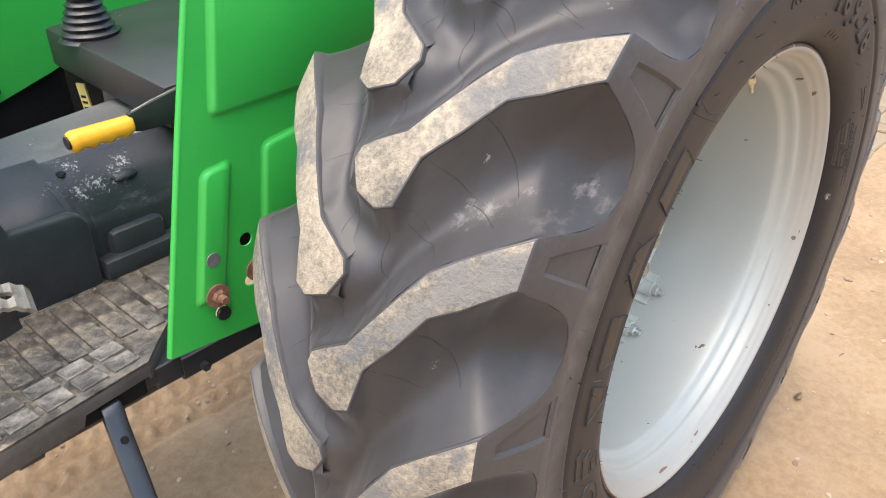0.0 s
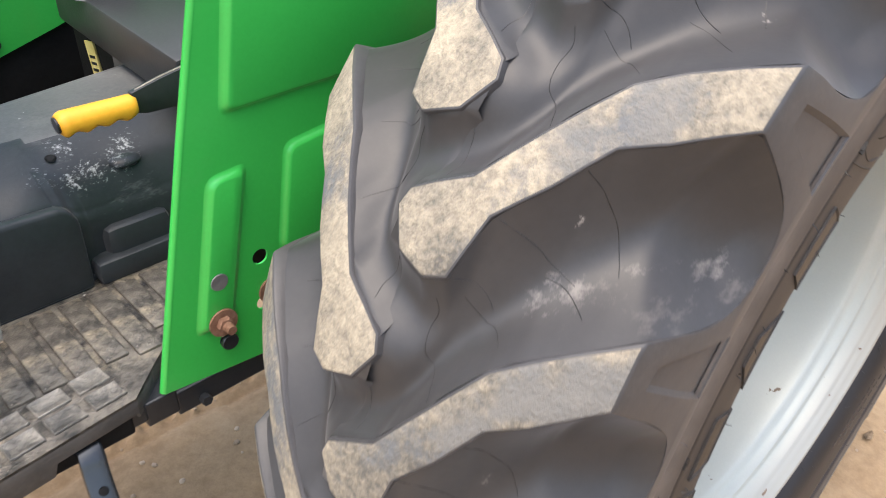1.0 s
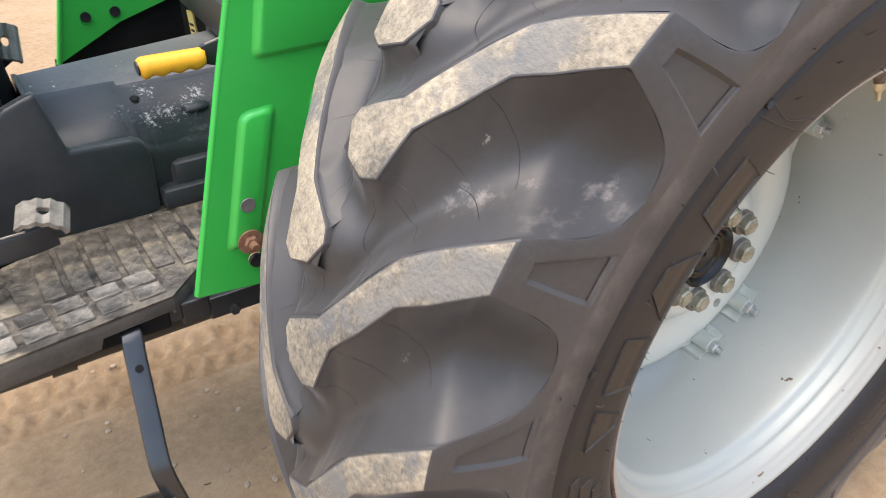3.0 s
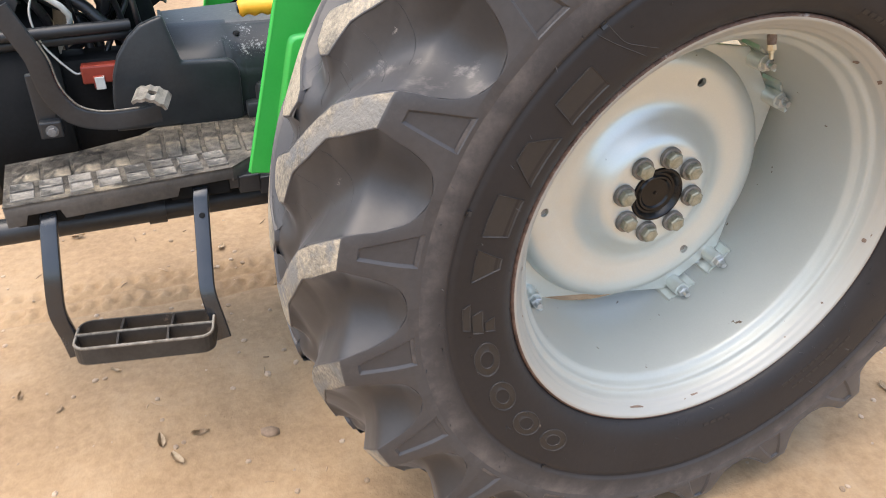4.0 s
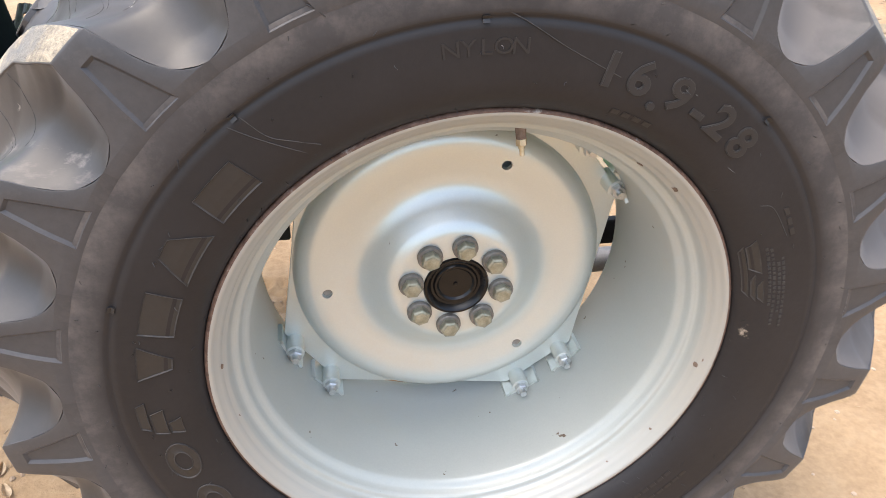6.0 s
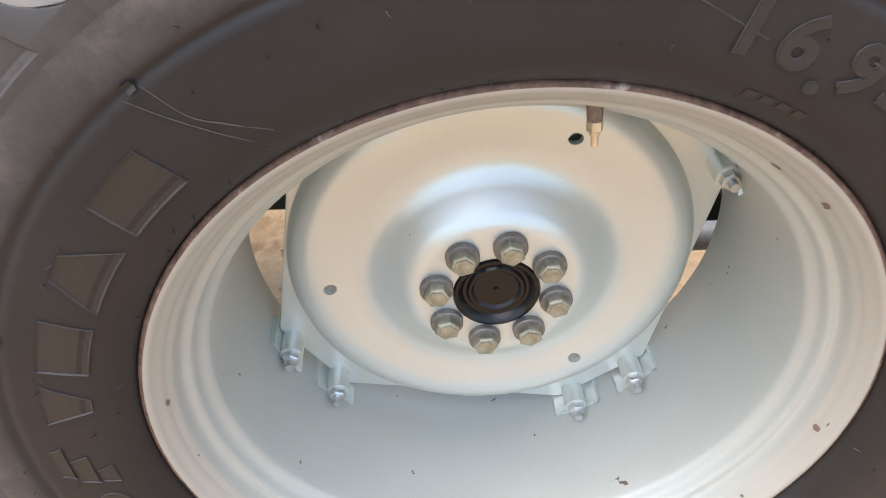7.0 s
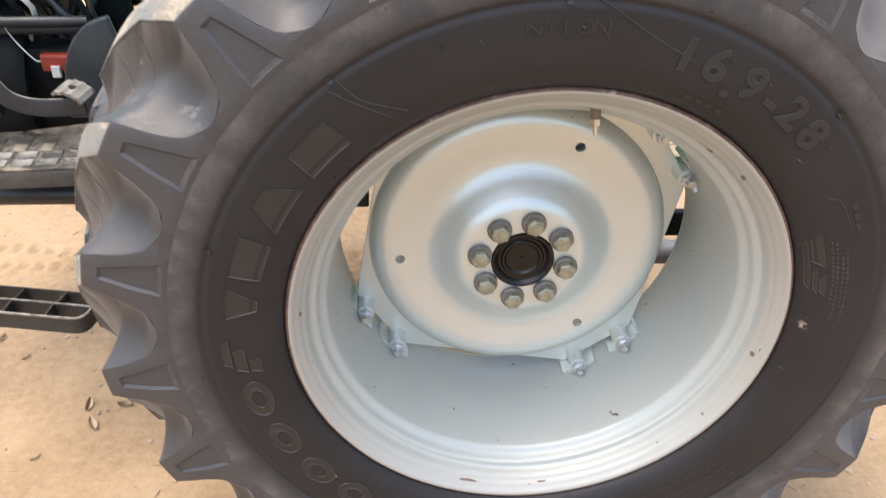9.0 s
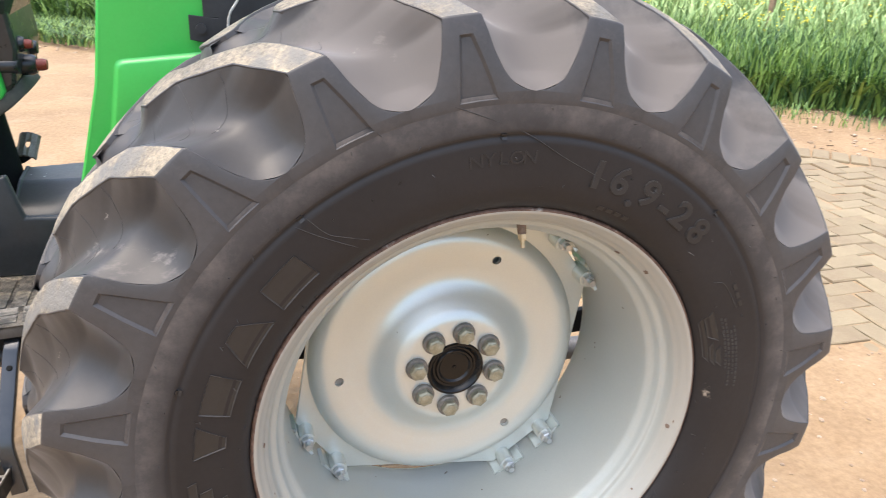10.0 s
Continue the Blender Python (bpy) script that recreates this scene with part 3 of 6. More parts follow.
STRETCH = radians(1) * 0.64
EDGE_NOSE = np.concatenate([EDGE_UP[:1], EDGE_LOW])  # with the head's end


def away(deg, s, c):
    """Distance of points from a chain drawn out flat."""
    p = np.stack([deg * STRETCH, s], -1)[..., None, :]
    q = np.stack([c[:, 0] * STRETCH, c[:, 1]], 1)
    a, d = q[:-1], np.diff(q, axis=0)
    t = np.clip(((p - a) * d).sum(-1) / np.maximum((d * d).sum(-1), 1e-12), 0, 1)
    return np.linalg.norm(p - a - d * t[..., None], axis=-1).min(-1)


def rise(deg, s):
    """How much of the depth the rubber fills at an angle and a place on the profile: 0 on the floor of a cavity, near 1 at a lug."""
    fill = np.zeros(np.shape(deg))
    for turn_, side in [(18 * k, 1) for k in (-1, 0, 1)] + [(18 * k + 9, -1) for k in (-2, -1, 0, 1)]:
        g, w = deg - turn_, s * side
        over = (w > EDGE_UP[0, 1]) & (g >= np.interp(w, EDGE_UP[:, 1], EDGE_UP[:, 0]) - 1e-6) & (g <= np.interp(w, EDGE_NOSE[:, 1], EDGE_NOSE[:, 0]) + 1e-6)
        low = np.clip(1 - away(g, w, EDGE_NOSE) / 0.066, 0, 1) ** 2.2
        up = np.clip(1 - away(g, w, EDGE_UP) / 0.046, 0, 1) ** 2.3
        fill = np.maximum(fill, np.where(over, 1.0, 1 - (1 - low) * (1 - up)))
    return 0.93 * fill


# the filled height on a grid whose columns follow the lugs' edges, evened out between them
STEPS = np.concatenate([[-0.006], np.linspace(-0.0006, S_END - 0.03, 46), np.linspace(S_END - 0.03, S_END, 14)[1:]])
FROM = np.interp(STEPS, EDGE_LOW[:, 1], EDGE_LOW[:, 0])
TO = np.maximum(np.interp(STEPS, EDGE_UP[:, 1], EDGE_UP[:, 0]) + 18, FROM + 0.02)
COLS = 31
DEG = FROM[:, None] + (TO - FROM)[:, None] * np.linspace(0, 1, COLS)[None, :]
LIFT = rise(DEG, np.repeat(STEPS[:, None], COLS, 1)) * np.interp(STEPS, grain, reach)[:, None]
# towards the shoulder the cavity is one smooth round bowl
across = np.linspace(-1, 1, COLS)[None, :]
bowl = np.where(across < 0, np.abs(across) ** 2.3, np.abs(across) ** 2.0)
near_end = np.clip((S_END - STEPS) / 0.040, 0, 1)[:, None]
bowl = 1 - (1 - bowl) * np.sin(near_end * math.pi / 2) ** 0.9
share = np.clip((STEPS - 0.085) / 0.07, 0, 1)[:, None]
share = share * share * (3 - 2 * share)
LIFT = LIFT * (1 - share) + 0.95 * bowl * np.interp(STEPS, grain, reach)[:, None] * share
for _ in range(12):
    LIFT[:, 1:-1] = (LIFT[:, :-2] + 2 * LIFT[:, 1:-1] + LIFT[:, 2:]) / 4
    LIFT[1:-1, 1:-1] = (LIFT[:-2, 1:-1] + 2 * LIFT[1:-1, 1:-1] + LIFT[2:, 1:-1]) / 4


def skin(deg, s):
    """Radius and distance from the middle plane of the cavity's surface."""
    i = np.clip(np.interp(s, STEPS, np.arange(len(STEPS))), 0, len(STEPS) - 1.001)
    i0 = i.astype(int)
    w = i - i0
    a, b = np.interp(s, STEPS, FROM), np.interp(s, STEPS, TO)
    j = np.clip(((deg - a) % 18) / (b - a), 0, 1) * (COLS - 1.001)
    j0 = j.astype(int)
    u = j - j0
    k = (LIFT[i0, j0] * (1 - u) + LIFT[i0, j0 + 1] * u) * (1 - w) + (LIFT[i0 + 1, j0] * (1 - u) + LIFT[i0 + 1, j0 + 1] * u) * w
    return np.interp(s, grain, prof_r) + np.interp(s, grain, norm_r) * k, np.interp(s, grain, prof_a) + np.interp(s, grain, norm_a) * k


def tread_sheet():
    """One half of the tread between and under the lugs, all round."""
    s = np.repeat(STEPS[:, None], COLS, 1)
    r = np.interp(s, grain, prof_r) + np.interp(s, grain, norm_r) * LIFT
    a = np.interp(s, grain, prof_a) + np.interp(s, grain, norm_a) * LIFT
    a, r = a + np.minimum(s, 0), r + np.minimum(s, 0) * 0.9  # the halves lap a little
    under = np.interp(STEPS, grain, reach) * np.interp(STEPS, [0.0, 0.035, 0.06], [0.93, 0.9, 0.3])  # sunk below the lugs
    r_in, a_in = np.interp(STEPS, grain, prof_r) + np.interp(STEPS, grain, norm_r) * under, np.interp(STEPS, grain, prof_a) + np.interp(STEPS, grain, norm_a) * under + np.minimum(STEPS, 0)
    deg = np.concatenate([DEG] + [(TO + (FROM + 18 - TO) * q)[:, None] for q in (0.10, 0.90)], 1)
    r, a = np.concatenate([r, r_in[:, None], r_in[:, None]], 1), np.concatenate([a, a_in[:, None], a_in[:, None]], 1)
    n, m = deg.shape
    bm = bmesh.new()
    cols = []
    for k in range(20):
        for j in range(m):
            cols.append([bm.verts.new(at(r[i, j], LUG_REF + deg[i, j] + 18 * k, MID - a[i, j])) for i in range(n)])
    for p, q in zip(cols, cols[1:] + cols[:1]):
        for i in range(n - 1):
            bm.faces.new([p[i], q[i], q[i + 1], p[i + 1]])
    bmesh.ops.recalc_face_normals(bm, faces=bm.faces)
    return bm


mirror = Matrix.Translation((0, MID, 0)) @ Matrix.Diagonal((1, -1, 1, 1)) @ Matrix.Translation((0, -MID, 0))
sheet = tread_sheet()
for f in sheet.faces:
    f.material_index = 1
other = sheet.copy()
bmesh.ops.transform(other, matrix=turned(9) @ mirror, verts=other.verts)
bmesh.ops.reverse_faces(other, faces=other.faces)
walls = [lathe([(r, MID + side * a) for r, a in SIDE + [(0.5620, 0.1975)]], 240) for side in (-1, 1)]
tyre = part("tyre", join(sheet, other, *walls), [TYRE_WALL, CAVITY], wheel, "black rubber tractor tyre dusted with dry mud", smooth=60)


def lug_mesh(low=LUG_LOW):
    """One bar of the tread: bone-shaped crest, raked flanks, and the buttress on the shoulder with its sunk panel. Polar angles run from the front corner."""
    ref, up = LUG_REF, LUG_UP
    stations = []
    for i in range(len(up) - 1):
        k = 2
        for j in range(k):
            t = j / k
            stations.append(tuple(tuple(a[c] + (b[c] - a[c]) * t for c in (0, 1)) for a, b in ((up[i], up[i + 1]), (low[i], low[i + 1]))))
    stations.append((up[-1], low[-1]))
    bm = bmesh.new()
    M = 4
    def v(r, deg, y):
        return bm.verts.new(at(r, deg - ref, y))

    def flank(r, d, y, deep):
        """Points down the bar's side into the carcass."""
        w = way_of(MID - y, r)
        na, nr = float(np.interp(w, grain, norm_a)), float(np.interp(w, grain, norm_r))
        k = max(0.0015, deep * float(np.interp(w, grain, reach)))
        return [v(r - nr * k * q, d, y + na * k * q) for q in (0.35, 0.7, 1.0)]

    tops, sides = [], []
    for n_, (u, w) in enumerate(stations):
        row = []
        for j in range(M + 1):
            t = j / M
            d, y = u[0] + (w[0] - u[0]) * t, u[1] + (w[1] - u[1]) * t
            row.append(v(crest(y), d, y))
        tops.append(row)
        pair = []
        for d, y in (u, w):
            pair.append(flank(crest(y), d, y, 1.2 if n_ < 4 else 0.5))
        sides.append(pair)
    # shoulder: the bar runs down the sidewall and spreads to the next one
    for r in (0.655, 0.643, 0.630, 0.618, 0.602, 0.592, 0.583, 0.5745, 0.569, 0.566, 0.5650, 0.5555, 0.550, 0.545):
        lo, hi, y = interp(r, SHOULDER_UP), interp(r, SHOULDER_LOW), interp(r, SHOULDER_Y)
        a = interp(r, [(0.5555, -1.65), (0.643, 1.3), (0.666, 1.6)])
        b = interp(r, [(0.5555, 4.0), (0.643, 3.0), (0.666, 3.2)])
        row = [v(r, ref + d, y) for d in (lo, a, (a + b) / 2, b, hi)]
        tops.append(row)
        pair = []
        for d in (lo, hi):
            pair.append(flank(r, ref + d, y, 0.5))
        sides.append(pair)
    crest_faces, panel = [], []
    for i in range(len(tops) - 1):
        for j in range(M):
            f = bm.faces.new([tops[i][j], tops[i][j + 1], tops[i + 1][j + 1], tops[i + 1][j]])
            if i < len(stations) - 1:
                f.material_index = 1
            elif len(stations) + 1 <= i < len(tops) - 3 and j in (1, 2):
                panel.append(f)
        for s, col in ((0, 0), (1, M)):
            a, b = [tops[i][col]] + sides[i][s], [tops[i + 1][col]] + sides[i + 1][s]
            for k in range(3):
                bm.faces.new([a[k], a[k + 1], b[k + 1], b[k]])
    # the head's end
    a, b = sides[0]
    ends = [tops[0], None, None, None]
    for k in range(3):
        ends[k + 1] = [a[k]] + [bm.verts.new(a[k].co.lerp(b[k].co, t) + Vector((0, 0.004 * (k + 1) * math.sin(math.pi * t), 0))) for t in (0.25, 0.5, 0.75)] + [b[k]]
    for k in range(3):
        for j in range(M):
            bm.faces.new([ends[k][j], ends[k][j + 1], ends[k + 1][j + 1], ends[k + 1][j]])
    bmesh.ops.recalc_face_normals(bm, faces=bm.faces)
    sharp = [e for e in bm.edges if len(e.link_faces) == 2 and e.calc_face_angle(0) > radians(32) and max(math.hypot(v.co.x, v.co.z) for v in e.verts) > 0.5665]
    bmesh.ops.bevel(bm, geom=sharp, offset=0.0022, segments=2, affect="EDGES", profile=0.5, clamp_overlap=True)
    panel = [f for f in panel if f.is_valid]
    bmesh.ops.inset_region(bm, faces=panel, thickness=0.0040, depth=-0.0038, use_even_offset=True)
    return bm


lug = part("lug", lug_mesh(), [RUBBER, RUBBER_CREST], tyre, smooth=38)
LUG0 = 131.1


def pressed_flat(ob):
    """The tyre's weight: what lies low in the wheel is squeezed towards the ground and bulges sideways."""
    turn = ob.matrix_basis
    back = turn.inverted()
    for v in ob.data.vertices:
        q = turn @ v.co
        a = math.degrees(math.atan2(q.z, q.x)) + 90
        r = math.hypot(q.x, q.z)
        q.y += math.copysign(0.012, q.y - MID) * math.exp(-(a / 28) ** 2) * min(1, max(0, (r - 0.45) / 0.1)) * min(1, abs(q.y - MID) / 0.15)
        if q.z < -0.58:
            q.z = -0.58 - 0.11 * (1 - math.exp((q.z + 0.58) / 0.11))
        v.co = back @ q


pressed_flat(tyre)
lug.matrix_basis = turned(LUG0)
# the inner row is a little wider and stands higher towards its shoulder
bm = lug_mesh(LUG_LOW[:1] + [(d + 0.35, y - 0.004) for d, y in LUG_LOW[1:-1]] + LUG_LOW[-1:])
for v in bm.verts:
    q = math.hypot(v.co.x, v.co.z)
    up = 0.045 * max(0.0, MID - v.co.y - 0.01) * min(1, max(0, (q - 0.60) / 0.06))
    v.co.x, v.co.z = v.co.x * (1 + up / q), v.co.z * (1 + up / q)
bmesh.ops.transform(bm, matrix=mirror, verts=bm.verts)
bmesh.ops.reverse_faces(bm, faces=bm.faces)
lug_in = part("lug", bm, [RUBBER, RUBBER_CREST], tyre, smooth=38)
lug_in.matrix_basis = turned(LUG0 + 9)
for k in range(1, 20):
    for first, start in ((lug, LUG0), (lug_in, LUG0 + 9)):
        o = again("lug", first, turned(start + 18 * k), tyre)
        if 195 < (start + 18 * k) % 360 < 335:
            o.data = first.data.copy()
            pressed_flat(o)


def hexagon(r, h, taper=0.12):
    """A hexagon bolt head along -y with a chamfered top."""
    bm = lathe([(0.0001, 0), (r, 0), (r, -h * (1 - taper)), (r * 0.87, -h), (0.0001, -h)], 6)
    return bm


nut = join(lathe([(0.0001, 0.0), (0.0204, 0.0), (0.0212, -0.0015), (0.0208, -0.0085), (0.0194, -0.010), (0.0001, -0.010)], 24), lathe([(0.0001, -0.009), (0.0165, -0.009), (0.0165, -0.0195)], 6), lathe([(0.0165, -0.0195), (0.0156, -0.0213), (0.0142, -0.0223), (0.0122, -0.0228), (0.0118, -0.0240), (0.0090, -0.0248), (0.0001, -0.0252)], 6))
for f in nut.faces:
    f.material_index = 1 if f.calc_center_median().y > -0.0101 else 0
first = None
for k in range(8):
    m = Matrix.Translation(at(0.0769, 170.85 - 45 * k, -0.0125)) @ Matrix.Rotation(k * 0.7, 4, "Y")
    if first is None:
        first = part("wheel_bolt", nut, [BOLT, COLLAR], wheel, "yellowish plated wheel bolt and nut", smooth=30)
        first.matrix_basis = m
    else:
        again("wheel_bolt", first, m, wheel, "yellowish plated wheel bolt and nut")
part("hub_cap", lathe([(0.0001, -0.009), (0.0027, -0.0087), (0.0036, -0.006), (0.0163, -0.005), (0.0281, -0.0055), (0.0317, -0.009), (0.0353, -0.0095), (0.0381, -0.0065), (0.0421, -0.0075), (0.0467, -0.014), (0.0498, -0.0165), (0.0535, -0.016), (0.0554, -0.013), (0.0566, -0.0035)], 64), CAP_BLACK, wheel, "round black hub cap", smooth=35)

# valve
stem_way = (at(0.287, 79.15, -0.160) - at(0.333, 81.28, -0.150)).normalized()
stem_at = Matrix.Translation(at(0.333, 81.28, -0.150)) @ Vector((0, -1, 0)).rotation_difference(stem_way).to_matrix().to_4x4()
stem = part("valve_stem", lathe([(0.0001, 0.016), (0.0076, 0.016), (0.0070, -0.002), (0.0066, -0.006), (0.0001, -0.0065)], 16), CHIP_RUST, wheel, "tyre valve with a brown rubber foot", smooth=40)
part("valve_nut", join(lathe([(0.0001, -0.0060), (0.0075, -0.0060), (0.0075, -0.0140), (0.0068, -0.0150), (0.0001, -0.0150)], 6), lathe([(0.0001, -0.0145), (0.0046, -0.0145), (0.0046, -0.0185), (0.0034, -0.0195), (0.0034, -0.0280), (0.0028, -0.0290), (0.0001, -0.0290)], 12)), BRASS, stem, "pale brass valve nut and cap", smooth=30)
stem.matrix_basis = stem_at


def clamp():
    """A clamp: sleeve and the two bent wings welded to the rim. Radial direction is +x, the axle's -y."""
    out = tube([(0, 0.066, 0), (0, 0.016, 0)], 0.0148, 20)
    for flip in (1, -1):
        wing = bmesh.new()
        pts = [(0.008, flip * 0.006), (0.009, flip * 0.014), (0.0065, flip * 0.024), (0.0045, flip * 0.031), (0.009, flip * 0.034), (0.016, flip * 0.0345)]
        lo = [wing.verts.new((x, 0.064, z)) for x, z in pts]
        hi = [wing.verts.new((x, 0.020 - 0.004 * (i == 3), z)) for i, (x, z) in enumerate(pts)]
        for i in range(len(pts) - 1):
            wing.faces.new([lo[i], lo[i + 1], hi[i + 1], hi[i]])
        bmesh.ops.recalc_face_normals(wing, faces=wing.faces)
        bmesh.ops.solidify(wing, geom=wing.faces[:], thickness=0.0045)
        out = join(out, wing)
    return out


def clamp_bolt():
    return join(lathe([(0.0001, 0.02), (0.0140, 0.02), (0.0140, 0.0165), (0.0001, 0.0165)], 20), lathe([(0.0001, 0.017), (0.0112, 0.017), (0.0112, 0.007), (0.0095, 0.0055), (0.0001, 0.0055)], 6), tube([(0, 0.006, 0), (0, -0.005, 0)], 0.0058, 12))


first_clamp = first_bolt = None
for a, s in CLAMPS:
    m = Matrix.Translation(at(0.3090, a, 0.006)) @ turned(a) @ Matrix.Scale(1.08, 4)
    if first_clamp is None:
        first_clamp = part("clamp", clamp(), SILVER, wheel, "silver clamp sleeve with a welded bracket", smooth=35)
        first_bolt = part("clamp_bolt", clamp_bolt(), ZINC, wheel, "zinc plated clamp bolt", smooth=30)
        first_clamp.matrix_basis, first_bolt.matrix_basis = m, m
    else:
        again("clamp", first_clamp, m, wheel, "silver clamp sleeve with a welded bracket")
        again("clamp_bolt", first_bolt, m, wheel, "zinc plated clamp bolt")


# ---- ground, paving, bank and field ----
ACROSS, ALONG = Vector((0.65, 0.76, 0)).normalized(), Vector((0.76, -0.65, 0)).normalized()  # across the yard to the field, and along its edge
PAVED, KERB, FIELD = 1.75, 4.83, 6.3  # distances across


def lines(lo, hi, step, fine_lo, fine_hi, fine, far):
    xs = list(np.arange(lo, fine_lo, step)) + list(np.arange(fine_lo, fine_hi, fine)) + list(np.arange(fine_hi, hi, step))
    s = step
    a, b = xs[0], xs[-1]
    left, right = [], []
    while a > -far:
        s *= 1.13
        a -= s
        left.append(a)
    s = step
    while b < far:
        s *= 1.13
        b += s
        right.append(b)
    return left[::-1] + xs + right


def ground_height(x, y):
    d = x * ACROSS.x + y * ACROSS.y
    p = Vector((x, y, 0))
    h = 0.010 * noise.noise(p * 1.1) + 0.009 * noise.noise(p * 4.3 + Vector((3, 1, 0))) + 0.0055 * noise.noise(p * 13)
    h -= 0.004 * max(0.0, noise.noise(p * 7.0 + Vector((9, 4, 2))))
    if -1.7 < x < 0.4 and 0.80 < y < 1.25:  # wheel tracks of another machine
        c = y - (1.005 - 0.06 * (x + 0.8))
        for off, w in ((-0.055, 0.030), (0.035, 0.028)):
            u = (c - off) / w
            if abs(u) < 1:
                h += (0.011 * math.cos(2 * math.pi * (x / 0.052 + 0.4 * abs(u))) - 0.006) * (1 - u * u)
        if abs(c + 0.098) < 0.012 or abs(c + 0.012) < 0.010:
            h -= 0.011
    h += 0.008 * math.exp(-((x / 0.25) ** 2 + ((y + 0.03) / 0.2) ** 2))
    if d > KERB + 0.08:
        k = min(1, (d - KERB - 0.08) / 0.6)
        h += k * (0.05 + 0.05 * noise.noise(p * 2.3) + 0.02 * noise.noise(p * 9))
    elif d > PAVED:
        h = h * 0.5 - 0.004
    return h


xs = lines(-2.2, 2.6, 0.03, -1.5, -0.2, 0.0125, 70)
ys = lines(-1.3, 2.2, 0.03, 0.82, 1.16, 0.0125, 70)
gv = [(x, y, ground_height(x, y)) for y in ys for x in xs]
nx = len(xs)
gf = [(j * nx + i, j * nx + i + 1, (j + 1) * nx + i + 1, (j + 1) * nx + i) for j in range(len(ys) - 1) for i in range(nx - 1)]
me = bpy.data.meshes.new("ground")
me.from_pydata(gv, [], gf)
me.materials.append(DIRT)
me.shade_smooth()
ground = tagged(new("ground", me), "dry trodden tan dirt yard with faint wheel tracks", "ground", kind="structure")

# stones and crumbs of soil
rng = random.Random(4)


def pebble(size):
    bm = bmesh.new()
    bmesh.ops.create_icosphere(bm, subdivisions=1, radius=size)
    for v in bm.verts:
        v.co = Vector((v.co.x * 1.2, v.co.y, v.co.z * 0.6)) * (1 + 0.35 * noise.noise(v.co * 90 + Vector((size * 1000, 0, 0))))
    return bm


pv, pf = [], []
for i in range(2300):
    if i < 1120:
        x, y = rng.uniform(-2.2, 2.4), rng.uniform(-0.9, 2.2)
    else:
        d, s = rng.uniform(KERB + 0.1, FIELD + 0.1), rng.uniform(-9, 4)
        q = ACROSS * d + ALONG * s
        x, y = q.x, q.y
    size = rng.uniform(0.002, 0.008) if i < 1070 else rng.uniform(0.004, 0.022)
    if i < 1120 and size > 0.01:
        size *= 0.5
    bm = pebble(size)
    a, base = rng.uniform(0, 6.3), len(pv)
    z = ground_height(x, y)
    for v in bm.verts:
        pv.append((x + v.co.x * math.cos(a) - v.co.y * math.sin(a), y + v.co.x * math.sin(a) + v.co.y * math.cos(a), z + v.co.z + size * 0.2))
    bm.verts.index_update()
    pf += [tuple(base + v.index for v in f.verts) for f in bm.faces]
    bm.free()
me = bpy.data.meshes.new("pebbles")
me.from_pydata(pv, [], pf)
me.materials.append(STONE)
tagged(new("pebbles", me), "scattered small stones and soil crumbs on the dirt", "stones", kind="stuff")


def dry_leaf():
    bm = bmesh.new()
    rows = []
    for i in range(7):
        t = i / 6
        w = 0.012 * math.sin(math.pi * min(0.98, t * 0.92 + 0.06)) ** 0.8
        rows.append([bm.verts.new((0.055 * (t - 0.5), s * w, 0.006 * abs(s) + 0.008 * (t - 0.5) ** 2 * 4 + 0.003)) for s in (-1, -0.4, 0, 0.4, 1)])
    for a, b in zip(rows, rows[1:]):
        for k in range(4):
            bm.faces.new([a[k], a[k + 1], b[k + 1], b[k]])
    bmesh.ops.solidify(bm, geom=bm.faces[:], thickness=0.0008)
    return bm


leaf = None
LEAVES = [(-1.076, 0.632), (-0.893, 0.339), (-0.949, 0.266), (-0.75, 1.15), (-1.181, 1.366), (0.77, -0.08), (0.65, -0.22), (0.46, -0.08), (-1.048, 0.17), (-1.299, 0.608), (-1.204, 0.524), (-0.98, 0.337)]
LEAVES += [(rng.uniform(-1.9, -0.5), rng.uniform(0.7, 1.9)) for _ in range(5)] + [(rng.uniform(0.6, 2.6), rng.uniform(-0.5, 1.6)) for _ in range(10)]
for x, y in LEAVES:
    m = Matrix.Translation((x, y, ground_height(x, y) - 0.001)) @ Euler((rng.uniform(-0.2, 0.2), rng.uniform(-0.2, 0.2), rng.uniform(0, 6.3))).to_matrix().to_4x4() @ Matrix.Scale(rng.uniform(0.40, 0.85), 4)
    if leaf is None:
        leaf = tagged(part("dry_leaf", dry_leaf(), LEAF, smooth=60), "curled dry brown leaf fallen on the dirt", "leaf", "fallen leaves")
        leaf.matrix_basis = m
    else:
        o = again("dry_leaf", leaf, m, None)
        tagged(o, "curled dry brown leaf fallen on the dirt", "leaf", "fallen leaves")
x, y = -0.74, 0.285
tagged(part("stone", pebble(0.021), FLAT_STONE, smooth=60), "flat brown stone half sunk in the dirt", "stone").matrix_basis = Matrix.Translation((x, y, ground_height(x, y) + 0.003))

